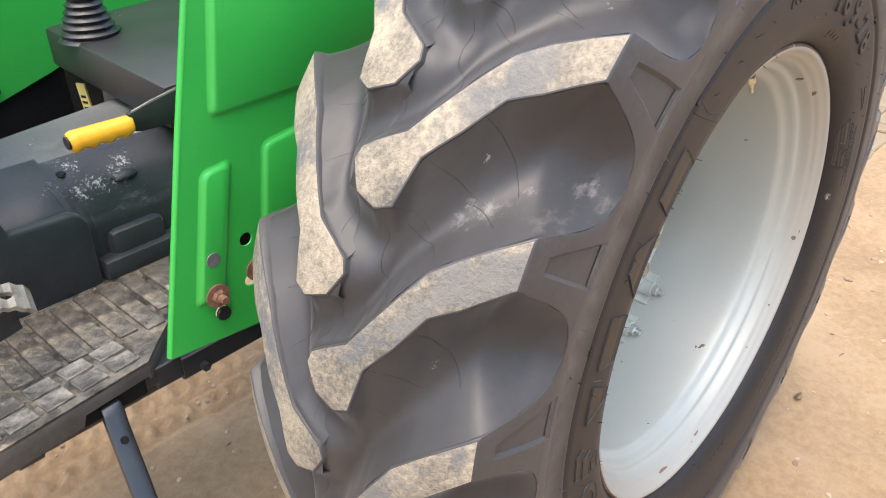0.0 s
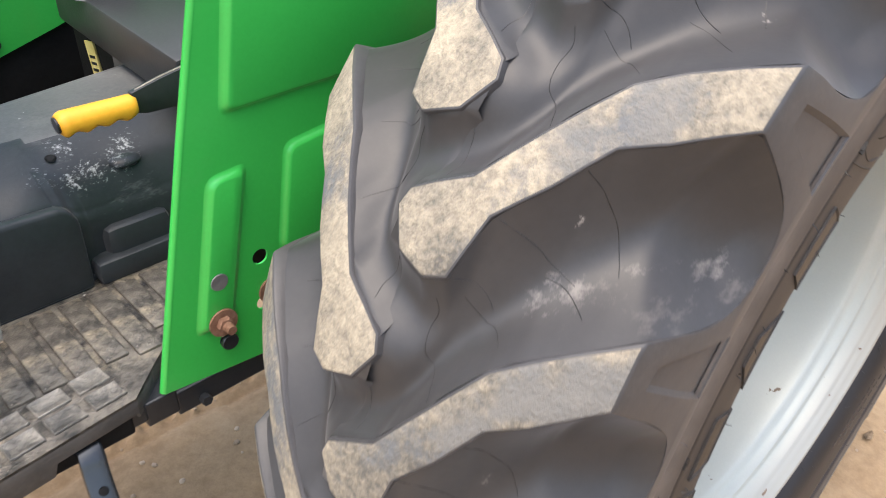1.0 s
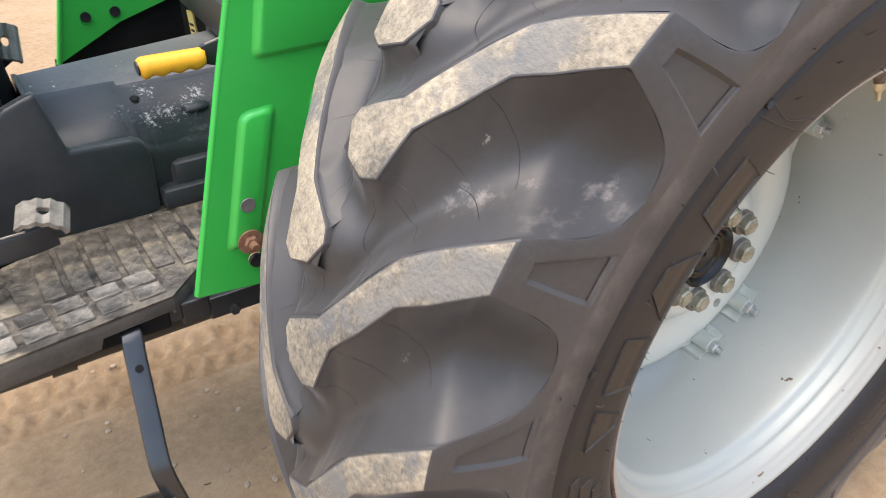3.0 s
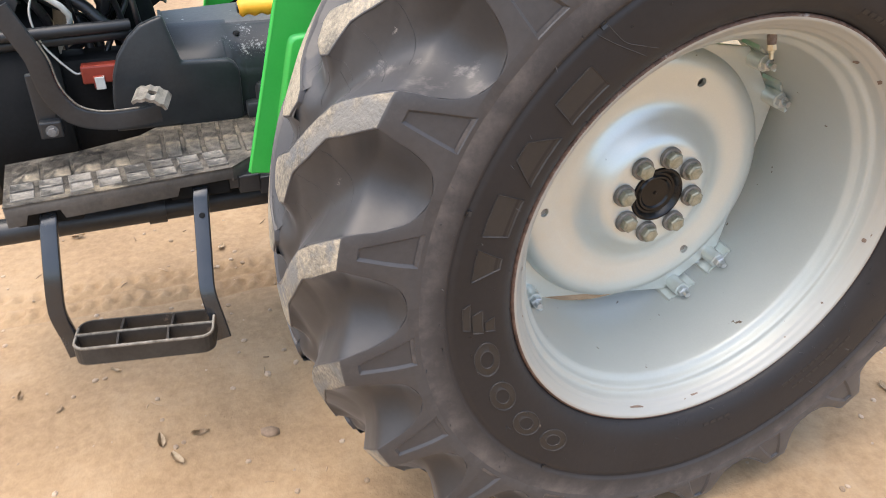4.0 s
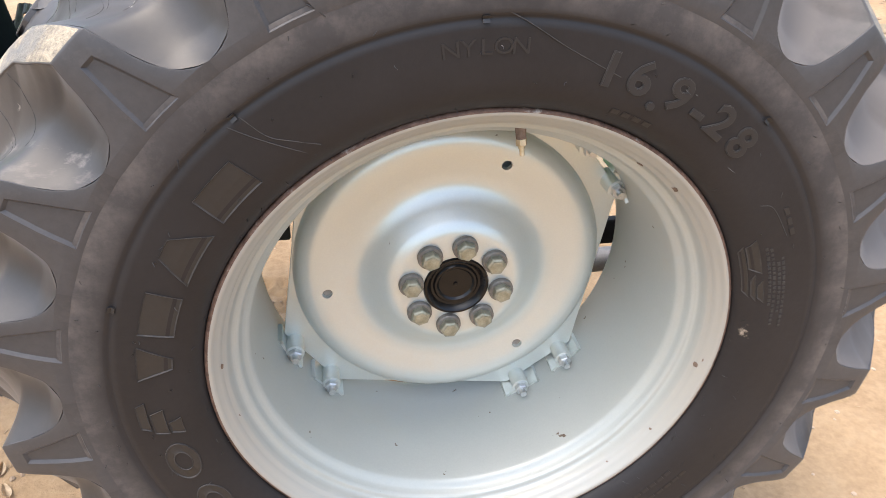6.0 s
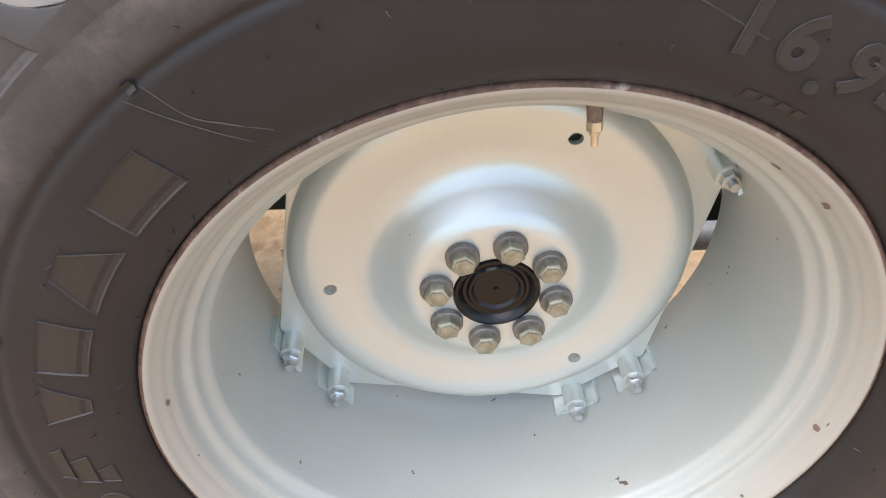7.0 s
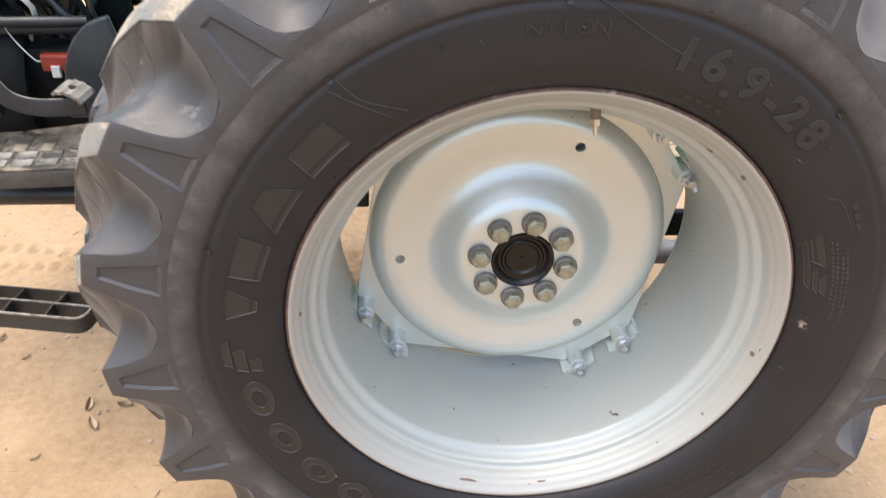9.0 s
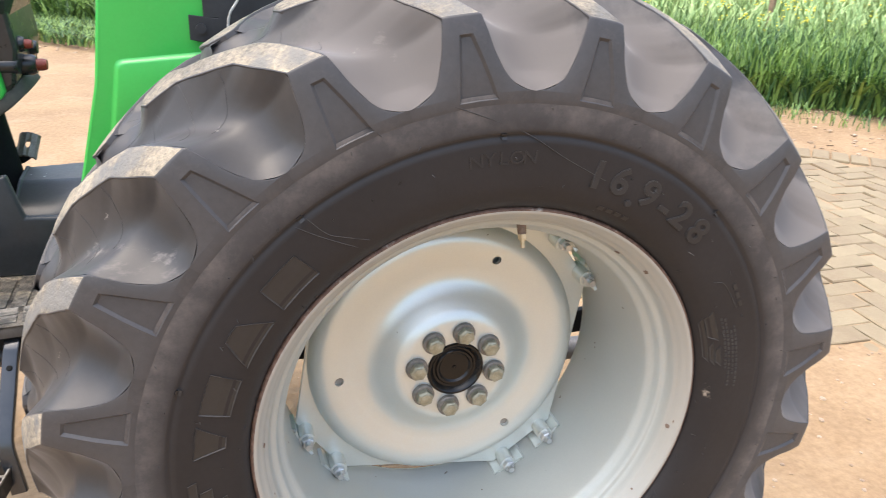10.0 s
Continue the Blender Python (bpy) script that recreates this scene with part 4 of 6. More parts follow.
# broken straw and twigs
tv, tf = [], []
TWIGS = [(-0.984, 0.467), (-1.005, 0.463), (-0.979, 0.116), (-1.085, 0.132), (-1.132, 0.135), (-0.640, 0.134)] + [(rng.uniform(-1.9, 2.4), rng.uniform(-0.8, 2.0)) for _ in range(110)] + [tuple((ACROSS * rng.uniform(KERB + 0.15, FIELD + 0.3) + ALONG * rng.uniform(-5, 3.2))[:2]) for _ in range(420)]
for x, y in TWIGS:
    a, half, r = rng.uniform(0, 3.14), rng.uniform(0.005, 0.020), rng.uniform(0.0008, 0.0018)
    if x * ACROSS.x + y * ACROSS.y > KERB:
        half, r = half * 3.0, r * 2.2
    u = Vector((math.cos(a), math.sin(a), 0)) * half
    bend = Vector((-u.y, u.x, 0)) * rng.uniform(-0.3, 0.3)
    z = ground_height(x, y) + r
    bm = tube([Vector((x, y, z)) - u, Vector((x, y, z + 0.001)) + bend, Vector((x, y, z)) + u], r, 5)
    base = len(tv)
    bm.verts.index_update()
    tv += [tuple(v.co) for v in bm.verts]
    tf += [tuple(base + v.index for v in f.verts) for f in bm.faces]
    bm.free()
me = bpy.data.meshes.new("twigs")
me.from_pydata(tv, [], tf)
me.materials.append(TWIG)
tagged(new("twigs", me), "broken brown twigs and straw scattered on the dirt", "twigs", kind="stuff")

# wheat field with mustard in flower
rng_np = np.random.default_rng(7)


def field_mesh(name, count, depth0, depth1, side0, side1, tall, wide, material, lift=0.0, lean=0.35):
    d = depth0 + (depth1 - depth0) * rng_np.random(count) ** 1.3
    s = side0 + (side1 - side0) * rng_np.random(count)
    x, y = ACROSS.x * d + ALONG.x * s, ACROSS.y * d + ALONG.y * s
    clump = np.array([noise.noise(Vector((a * 0.9, b * 0.9, 2))) for a, b in zip(x, y)])
    h = tall * (0.75 + 0.35 * rng_np.random(count) + 0.25 * clump)
    a = rng_np.random(count) * 2 * np.pi
    bend = lean * h * (0.3 + rng_np.random(count))
    w = wide * (0.6 + 0.8 * rng_np.random(count))
    verts = np.zeros((count, 7, 3))
    for k, (t, ww) in enumerate(((0.0, 1.0), (0.45, 1.0), (0.8, 0.7))):
        for side in (0, 1):
            q = verts[:, 2 * k + side]
            off = (side - 0.5) * w * ww
            q[:, 0] = x + bend * t ** 2 * np.cos(a) - np.sin(a) * off
            q[:, 1] = y + bend * t ** 2 * np.sin(a) + np.cos(a) * off
            q[:, 2] = 0.05 + lift + h * t
    verts[:, 6, 0], verts[:, 6, 1], verts[:, 6, 2] = x + bend * np.cos(a) * 1.25, y + bend * np.sin(a) * 1.25, 0.05 + lift + h * 0.97
    base = np.arange(count)[:, None] * 7
    faces = [tuple(int(v) for v in (b[0] + k)) for b in base for k in (np.array((0, 1, 3, 2)), np.array((2, 3, 5, 4)), np.array((4, 5, 6)))]
    me = bpy.data.meshes.new(name)
    me.from_pydata(verts.reshape(-1, 3).tolist(), [], faces)
    me.materials.append(material)
    return new(name, me)


tagged(field_mesh("wheat", 22000, FIELD, FIELD + 3.0, -9.5, 4.0, 0.55, 0.011, BLADE), "dense green wheat along the edge of the yard", "crop", kind="stuff")
tagged(field_mesh("leafy_weeds", 7000, FIELD - 0.05, FIELD + 1.2, -9.5, 4.0, 0.36, 0.024, BLADE, lean=1.1), "leafy green weeds at the foot of the wheat", "weeds", kind="stuff")
# the far layer wears the haze-paled colour
tagged(field_mesh("wheat", 26000, FIELD + 2.3, FIELD + 16, -20, 12.0, 0.66, 0.026, BLADE_HAZE), "green wheat reaching away from the yard, coloured paler for haze", "crop", kind="stuff")
tagged(field_mesh("weeds", 2600, FIELD - 0.7, FIELD + 0.1, -9.5, 4.0, 0.10, 0.008, BLADE, lean=0.8), "short grass and weeds on the bank", "grass", kind="stuff")
tagged(field_mesh("grass_verge", 7000, KERB + 0.25, FIELD + 0.1, -10.5, -3.2, 0.16, 0.012, BLADE, lean=0.9), "ragged grass verge beside the dirt", "grass", kind="stuff")
fv, ff = [], []
for i in range(1500):
    c = ACROSS * (FIELD + 0.8 + 9 * rng.random() ** 1.1) + ALONG * rng.uniform(-12, 8)
    if noise.noise(c * 0.8) < -0.05:
        continue
    c.z = 0.05 + rng.uniform(0.50, 0.88)
    for k in range(5):
        q = c + Vector((rng.gauss(0, 0.03), rng.gauss(0, 0.03), rng.gauss(0, 0.035)))
        r, b = rng.uniform(0.008, 0.016), len(fv)
        fv += [q + Vector(v) * r for v in ((1, 0, 0), (0, 1, 0.3), (-1, 0, 0), (0, -1, 0.3), (0, 0, 0.9), (0, 0, -0.9))]
        ff += [(b + i0, b + i1, b + i2) for i0, i1, i2 in ((0, 1, 4), (1, 2, 4), (2, 3, 4), (3, 0, 4), (1, 0, 5), (2, 1, 5), (3, 2, 5), (0, 3, 5))]
me = bpy.data.meshes.new("mustard_flowers")
me.from_pydata([tuple(v) for v in fv], [], ff)
me.materials.append(FLOWER)
tagged(new("mustard_flowers", me), "small yellow mustard flowers standing among the wheat", "flowers", kind="stuff")
tagged(part("fence_post", tube([(7.0, 7.85, 0.0), (7.0, 7.85, 0.7), (7.01, 7.86, 1.6)], [0.045, 0.043, 0.038], 10), WOOD, smooth=50), "weathered brown wooden post standing in the wheat", "post")
bm = box((-0.115, -0.055, -0.037), (0.115, 0.055, 0.037), 0.006)
tagged(part("loose_brick", bm, RUST), "single reddish brick lying at the edge of the wheat", "brick").matrix_basis = Matrix.Translation((4.49, 4.72, 0.12)) @ Euler((0.35, 0.5, 0.6)).to_matrix().to_4x4()


# ---- sidewall marks ----
def mark(name, chars, size, lift, material, bold=0.0):
    """Raised characters along the sidewall, tops outwards: (character, radius, angle)."""
    out = bmesh.new()
    for ch, r, a in chars:
        bm = letters(ch, size, 0.004, bold)
        bmesh.ops.transform(bm, matrix=Matrix.Translation(at(r, a, on_sidewall(r) - lift)) @ turned(a - 90) @ Matrix.Diagonal((1.12, 1, 1, 1)), verts=bm.verts)
        out = join(out, bm)
    return tagged(part(name, out, material, wheel), kind="stuff")


def sidewall_plate(r0, r1, a0, a1, lift, inset=0.0, taper=0.0):
    """A raised patch of sidewall with bevelled sides."""
    bm = bmesh.new()
    rows = []
    n = 8
    for r in (r0, (r0 + r1) / 2, r1):
        t = (r - r0) / (r1 - r0) - 0.5
        rows.append([bm.verts.new(at(r, a0 + (a1 - a0) * (i / n) + taper * t * (i / n - 0.5), on_sidewall(r) + 0.001)) for i in range(n + 1)])
    faces = []
    for p, q in zip(rows, rows[1:]):
        faces += [bm.faces.new([p[i], p[i + 1], q[i + 1], q[i]]) for i in range(n)]
    bmesh.ops.recalc_face_normals(bm, faces=bm.faces)
    if sum(f.normal.y for f in faces) > 0:
        bmesh.ops.reverse_faces(bm, faces=faces)
    g = bmesh.ops.extrude_face_region(bm, geom=faces)
    for v in g["geom"]:
        if isinstance(v, bmesh.types.BMVert):
            v.co.y -= lift + 0.001
    top = [f for f in g["geom"] if isinstance(f, bmesh.types.BMFace)]
    if inset:
        bmesh.ops.inset_region(bm, faces=top, thickness=inset, depth=-lift * 0.7)
        for f in bm.faces:
            f.material_index = 1 if f not in set(top) else 0
    return bm


SIZE = [("1", 0.456, 73.6), ("6", 0.457, 68.4), (".", 0.447, 64.6), ("9", 0.458, 61.3), ("-", 0.456, 56.6), ("2", 0.460, 52.2), ("8", 0.460, 46.6)]
mark("size_marking", SIZE, 0.058, -0.0004, LETTER_EDGE, 0.0018)
mark("size_marking", SIZE, 0.058, 0.0003, LETTER_FILL, 0.0006)
mark("nylon_marking", [(c, 0.4705, 97.3 - 2.45 * i) for i, c in enumerate("NYLON")], 0.027, -0.0008, LETTER_FILL)
def sidewall_ring(r, a, half_r, half_deg, lift, hole=0.45):
    """A raised oval with a sunk middle on the sidewall."""
    bm = bmesh.new()
    rings = []
    for q, up in ((1.0, -0.001), (0.98, lift), (0.94, lift), (0.91, lift * 0.3), (hole + 0.09, lift * 0.3), (hole + 0.06, lift * 0.8), (hole + 0.03, lift * 0.8), (hole, -0.001)):
        row = []
        for k in range(28):
            t = 2 * math.pi * k / 28
            rr = r + half_r * q * math.sin(t)
            row.append(bm.verts.new(at(rr, a + half_deg * q * math.cos(t), on_sidewall(rr) - up)))
        rings.append(row)
    for n_, (p, q) in enumerate(zip(rings, rings[1:])):
        for k in range(28):
            bm.faces.new([p[k], p[(k + 1) % 28], q[(k + 1) % 28], q[k]]).material_index = 0 if n_ == 3 else 1
    bmesh.ops.recalc_face_normals(bm, faces=bm.faces)
    return bm


for a, w, tp in ((135.8, 9.0, -1.5), (149.0, 7.2, -7.4), (161.3, 8.2, 0), (171.4, 4.6, 4.5)):
    part("brand_block", sidewall_plate(0.424, 0.469, a - w / 2, a + w / 2, 0.0022, 0.0016, tp), [LETTER, LETTER_EDGE], wheel)
for r0, r1, a0, a1 in ((0.466, 0.479, 180.0, 185.5), (0.445, 0.463, 182.0, 187.0), (0.425, 0.442, 184.5, 187.5)):
    part("brand_block", sidewall_plate(r0, r1, a0, a1, 0.0018, 0.0012, -1.5), [LETTER, LETTER_EDGE], wheel)
for a, w in ((194.7, 4.7), (206.6, 4.6), (218.4, 4.4), (229.2, 4.3)):
    part("brand_ring", sidewall_ring(0.447, a, 0.0225, w, 0.0016), [LETTER, LETTER_EDGE], wheel, smooth=40)
for r, a0, a1 in ((0.432, 9, 23), (0.4385, 4, 22), (0.446, 7, 19), (0.4525, 3.5, 20)):  # rows of fine print
    step = 0.9
    bars = bmesh.new()
    k = 0
    a = a0
    while a < a1:
        wdt = (0.5 + 0.6 * ((k * 37) % 7) / 7) * step
        bars = join(bars, sidewall_plate(r - 0.0019, r + 0.0019, a, a + wdt, 0.0008))
        a += wdt + 0.45
        k += 1
    tagged(part("fine_print_bar", bars, LETTER_EDGE, wheel), kind="stuff")
for r0, r1, a0, a1 in ((0.396, 0.404, 12, 24), (0.406, 0.413, 11, 16.5), (0.405, 0.422, 18, 25), (0.414, 0.424, 10.5, 15)):
    part("emblem_block", sidewall_plate(r0, r1, a0, a1, 0.0014, 0.0018, 3.0), [LETTER, LETTER_EDGE], wheel)
for r, a0, a1 in ((0.43, -58, -40), (0.452, -56, -38), (0.42, -83, -76), (0.41, 62, 70), (0.47, 24, 29)):
    bars, a, k = bmesh.new(), a0, 0
    while a < a1:
        bars = join(bars, sidewall_plate(r - 0.0032, r + 0.0032, a, a + 1.5, 0.0010))
        a += 2.2
    tagged(part("fine_print_bar", bars, LETTER_FILL, wheel), kind="stuff")

# mould lines, notches on the step ring, and vent hairs
SEAMS = [[(141.9, -0.1349), (142.5, -0.1425), (143.8, -0.1513), (145.1, -0.1573), (146.7, -0.1677)], [(146.5, -0.0947), (146.7, -0.104), (147.1, -0.1166), (147.8, -0.1273), (148.4, -0.1458)], [(150.9, -0.0798), (150.7, -0.0882), (151.1, -0.0969), (152.0, -0.104)],
         [(142.4, -0.0290), (142.5, -0.0371), (143.7, -0.0385), (144.7, -0.042), (145.6, -0.0395)], [(134.6, -0.0687), (135.5, -0.0714), (136.8, -0.0678), (138.4, -0.0718), (139.3, -0.083), (140.6, -0.0955)], [(133.9, -0.0852), (134.8, -0.1008), (134.9, -0.1116), (135.6, -0.1264)], [(130.7, -0.1253), (130.8, -0.1412), (131.8, -0.1658)]]
thin = bmesh.new()
for seam in SEAMS:
    pts = []
    for p in smooth_line([(a, y, 0) for a, y in seam], 6):
        s = np.arange(-0.004, S_END, 0.001)
        r, off = skin(np.full(len(s), p.x - LUG_REF), s)
        i = int(np.argmin(abs(MID - off - p.y)))
        pts.append(at(r[i] - 0.0001, p.x, p.y))
    first = tube(pts, 0.0004, 5, caps=False)
    for k in (-1, 0, 1):
        for side in (0, 1):
            copy_ = first.copy()
            bmesh.ops.transform(copy_, matrix=turned(18 * k + 9 * side) @ (mirror if side else Matrix()), verts=copy_.verts)
            thin = join(thin, copy_)
tagged(part("mould_line", thin, LETTER, wheel), kind="stuff")
hairs, rng = bmesh.new(), random.Random(11)
for i in range(150):
    r, a = rng.choice((0.392, 0.40, 0.43, 0.47, 0.515, 0.54)) + rng.uniform(-0.004, 0.004), rng.uniform(0, 360)
    p = at(r, a, on_sidewall(r))
    tip = p + Vector((rng.uniform(-1, 1), -1.0, rng.uniform(-1, 1))).normalized() * rng.uniform(0.004, 0.011)
    hairs = join(hairs, tube([p, (p + tip) / 2 + Vector((rng.uniform(-1, 1), 0, rng.uniform(-1, 1))) * 0.001, tip], [0.0006, 0.0005, 0.0003], 4))
tagged(part("vent_hair", hairs, LETTER, wheel), kind="stuff")
for a in (46.0, 92.0, 126.4, 161.0, 232.0, 300.0):
    part("ring_notch", sidewall_plate(0.4985, 0.5065, a, a + 0.9, 0.0030), LETTER, wheel)

scuffs = bmesh.new()
for line_ in ([(102.6, 0.568), (97.5, 0.542), (89.0, 0.507), (80.7, 0.472), (71.5, 0.452)], [(126.2, 0.499), (125.2, 0.463), (123.0, 0.4416), (119.8, 0.4178)], [(128.3, 0.4985), (126.6, 0.4688), (123.9, 0.4345), (121.5, 0.4080)], [(33.0, 0.44), (31.0, 0.455), (24.0, 0.462)], [(112.2, 0.565), (111.4, 0.555), (110.8, 0.545)]):
    scuffs = join(scuffs, tube(smooth_line([at(r, a, on_sidewall(r) - 0.0002) for a, r in line_], 5), 0.0007, 5, caps=False))
tagged(part("scuff_mark", scuffs, LETTER_EDGE, wheel), kind="stuff")

# ---- near fender ----
FENDER = [(-0.706, 0.672), (-0.563, 0.656), (-0.42, 0.70), (-0.20, 0.78), (0.30, 0.85), (0.50, 1.05), (0.485, 1.31), (0.36, 1.52), (-0.52, 1.55), (-0.568, 1.292), (-0.588, 1.146), (-0.631, 0.979)]
stand = Matrix.Translation((0, 0.302, 0)) @ Matrix.Rotation(radians(90), 4, "X")
fender = part("fender", prism(FENDER, 0.003, 0, stand), GREEN, tractor, "glossy green pressed steel fender", smooth=40)
HOLES = [(-0.620, 0.799, 0.0105), (-0.560, 0.804, 0.0105), (-0.563, 0.736, 0.0095), (-0.618, 0.707, 0.0105), (-0.329, 1.035, 0.006)]
tool = bmesh.new()
for x, z, r in HOLES:
    tool = join(tool, tube([(x, 0.27, z), (x, 0.33, z)], r, 20))
# pressed panels stand a little proud with soft shoulders


def shrink(outline, d):
    """A convex outline moved inwards by d."""
    n = len(outline)
    area = sum(outline[i][0] * outline[(i + 1) % n][1] - outline[(i + 1) % n][0] * outline[i][1] for i in range(n))
    sgn = 1 if area > 0 else -1
    edges = []
    for i in range(n):
        a, b = Vector(outline[i]), Vector(outline[(i + 1) % n])
        t = (b - a).normalized()
        edges.append((a + Vector((-t.y, t.x)) * sgn * d, t))
    out = []
    for i in range(n):
        (p, t), (q, u) = edges[i - 1], edges[i]
        c = t.x * u.y - t.y * u.x
        w = q - p
        out.append(p + t * ((w.x * u.y - w.y * u.x) / c) if abs(c) > 1e-4 else q)
    return out


def rounded(outline, r, k=4):
    out = []
    n = len(outline)
    for i in range(n):
        p, a, b = Vector(outline[i]), Vector(outline[i - 1]), Vector(outline[(i + 1) % n])
        s, e = p + (a - p).normalized() * r, p + (b - p).normalized() * r
        out += [s * (1 - t) ** 2 + p * 2 * t * (1 - t) + e * t * t for t in (j / k for j in range(k + 1))]
    return out


def pressed(outline, proud=0.007, soft=0.010):
    """A panel pressed out of the sheet, with soft shoulders."""
    bm = bmesh.new()
    rings = []
    for t, up in ((0.0, -0.001), (0.25, 0.12), (0.5, 0.5), (0.75, 0.88), (1.0, 1.0)):
        rings.append([bm.verts.new((p.x, 0.299 - up * proud, p.y)) for p in rounded(shrink(outline, soft * t), 0.014 - 0.004 * t)])
    n = len(rings[0])
    for a, b in zip(rings, rings[1:]):
        for i in range(n):
            bm.faces.new([a[i], a[(i + 1) % n], b[(i + 1) % n], b[i]])
    bm.faces.new(rings[-1])
    bmesh.ops.recalc_face_normals(bm, faces=bm.faces)
    return bm


for outline in ([(-0.614, 0.930), (-0.561, 0.934), (-0.604, 0.735), (-0.658, 0.728)], [(-0.513, 0.941), (-0.30, 0.965), (-0.36, 0.76), (-0.535, 0.80)], [(-0.589, 0.994), (-0.40, 0.998), (-0.25, 1.02), (-0.18, 1.205), (-0.40, 1.203), (-0.556, 1.190)]):
    part("pressed_panel", pressed(outline), GREEN, fender, smooth=60)
cut(fender, tool)
for x, z, r in HOLES[:1] + HOLES[3:4]:
    part("bolt_hole", lathe([(0.0001, -0.0016), (r, -0.0016), (r * 1.08, 0.0), (r * 1.08, 0.003), (0.0001, 0.003)], 20), GREY if z > 0.75 else BLACK_CAP, fender).matrix_basis = Matrix.Translation((x, 0.2922, z))
flange = [(-0.706, 0.672), (-0.631, 0.979), (-0.588, 1.146), (-0.568, 1.292), (-0.52, 1.55)]
bm = tube([(x, 0.304, z) for x, z in flange], 0.0055, 8)
part("rolled_edge", bm, GREEN, fender, smooth=60)
bm = tube([(x, 0.304, z) for x, z in FENDER[:4]], 0.004, 8)
part("rolled_edge", bm, GREEN, fender, smooth=60)
part("fender_bolt", join(lathe([(0.0001, 0.0), (0.0185, 0.0), (0.0185, -0.003), (0.0001, -0.003)], 24), lathe([(0.0001, -0.003), (0.0105, -0.003), (0.0098, -0.010), (0.0001, -0.011)], 6), tube([(0, -0.010, 0), (0, -0.022, 0)], 0.006, 12)), BOLT_RUST, fender, "rusty bolt and washer", smooth=30).matrix_basis = Matrix.Translation((-0.624, 0.2915, 0.742))
part("fender_bolt", join(lathe([(0.0001, 0.0), (0.0185, 0.0), (0.0185, -0.003), (0.0001, -0.003)], 24), lathe([(0.0001, -0.003), (0.0105, -0.003), (0.0098, -0.010), (0.0001, -0.011)], 6)), BOLT_RUST, fender, "rusty bolt and washer", smooth=30).matrix_basis = Matrix.Translation((-0.550, 0.2985, 0.750))
part("fender_bracket", join(prism([(-0.425, 1.225), (-0.375, 1.215), (-0.30, 1.27), (-0.30, 1.36), (-0.34, 1.36), (-0.375, 1.262), (-0.425, 1.268)], 0.006, 0.001, Matrix.Translation((0, 0.292, 0)) @ Matrix.Rotation(radians(90), 4, "X")), tube([(-0.405, 0.292, 1.245), (-0.405, 0.276, 1.245)], 0.009, 12)), BLACK_PAINT, fender, "black bolted bracket")
part("fender_bracket", box((-0.40, 0.286, 1.262), (-0.10, 0.294, 1.305), 0.002, Matrix.Translation((0, 0, 0.0))), BLACK_PAINT, fender, "black bracket arm")
part("lamp_wire", tube(smooth_line([(-0.33, 0.285, 1.40), (-0.335, 0.27, 1.31), (-0.355, 0.275, 1.27), (-0.36, 0.285, 1.23)]), 0.0022, 6), PALE, fender)
part("fender_support", join(box((-0.692, 0.308, 0.618), (-0.50, 0.345, 0.655), 0.003), box((-0.732, 0.306, 0.627), (-0.690, 0.345, 0.664), 0.003), box((-0.770, 0.304, 0.640), (-0.730, 0.345, 0.668), 0.003), tube([(-0.658, 0.309, 0.628), (-0.658, 0.298, 0.628)], 0.0075, 6)), BLACK_PAINT, tractor, "black steel support under the fender")

# ---- far fender ----
far = part("fender", prism([(-0.700, 0.735), (-0.560, 0.805), (-0.447, 0.84), (-0.20, 0.93), (0.2, 1.0), (0.4, 1.2), (0.3, 1.52), (-0.50, 1.55), (-0.59, 1.146), (-0.66, 0.90)], 0.003, 0, Matrix.Translation((0, 1.165, 0)) @ Matrix.Rotation(radians(90), 4, "X")), GREEN, tractor, "glossy green pressed steel fender", smooth=40)
part("rolled_edge", tube([(x, 1.163, z) for x, z in ((-0.700, 0.735), (-0.66, 0.90), (-0.59, 1.146), (-0.50, 1.55))], 0.0055, 8), GREEN, far, smooth=60)
for x, z in ((-0.627, 0.826), (-0.566, 0.829)):
    part("bolt_hole", lathe([(0.0001, 0.0), (0.011, 0.0), (0.011, 0.003), (0.0001, 0.003)], 20), BLACK_CAP, far).matrix_basis = Matrix.Translation((x, 1.158, z))

part("inner_panel", prism([(-0.715, 0.60), (-0.40, 0.60), (-0.40, 0.87), (-0.447, 0.848), (-0.560, 0.813), (-0.705, 0.742)], 0.006, 0.001, Matrix.Translation((0, 1.178, 0)) @ Matrix.Rotation(radians(90), 4, "X")), BLACK_DEEP, tractor, "black sheet under the far fender")

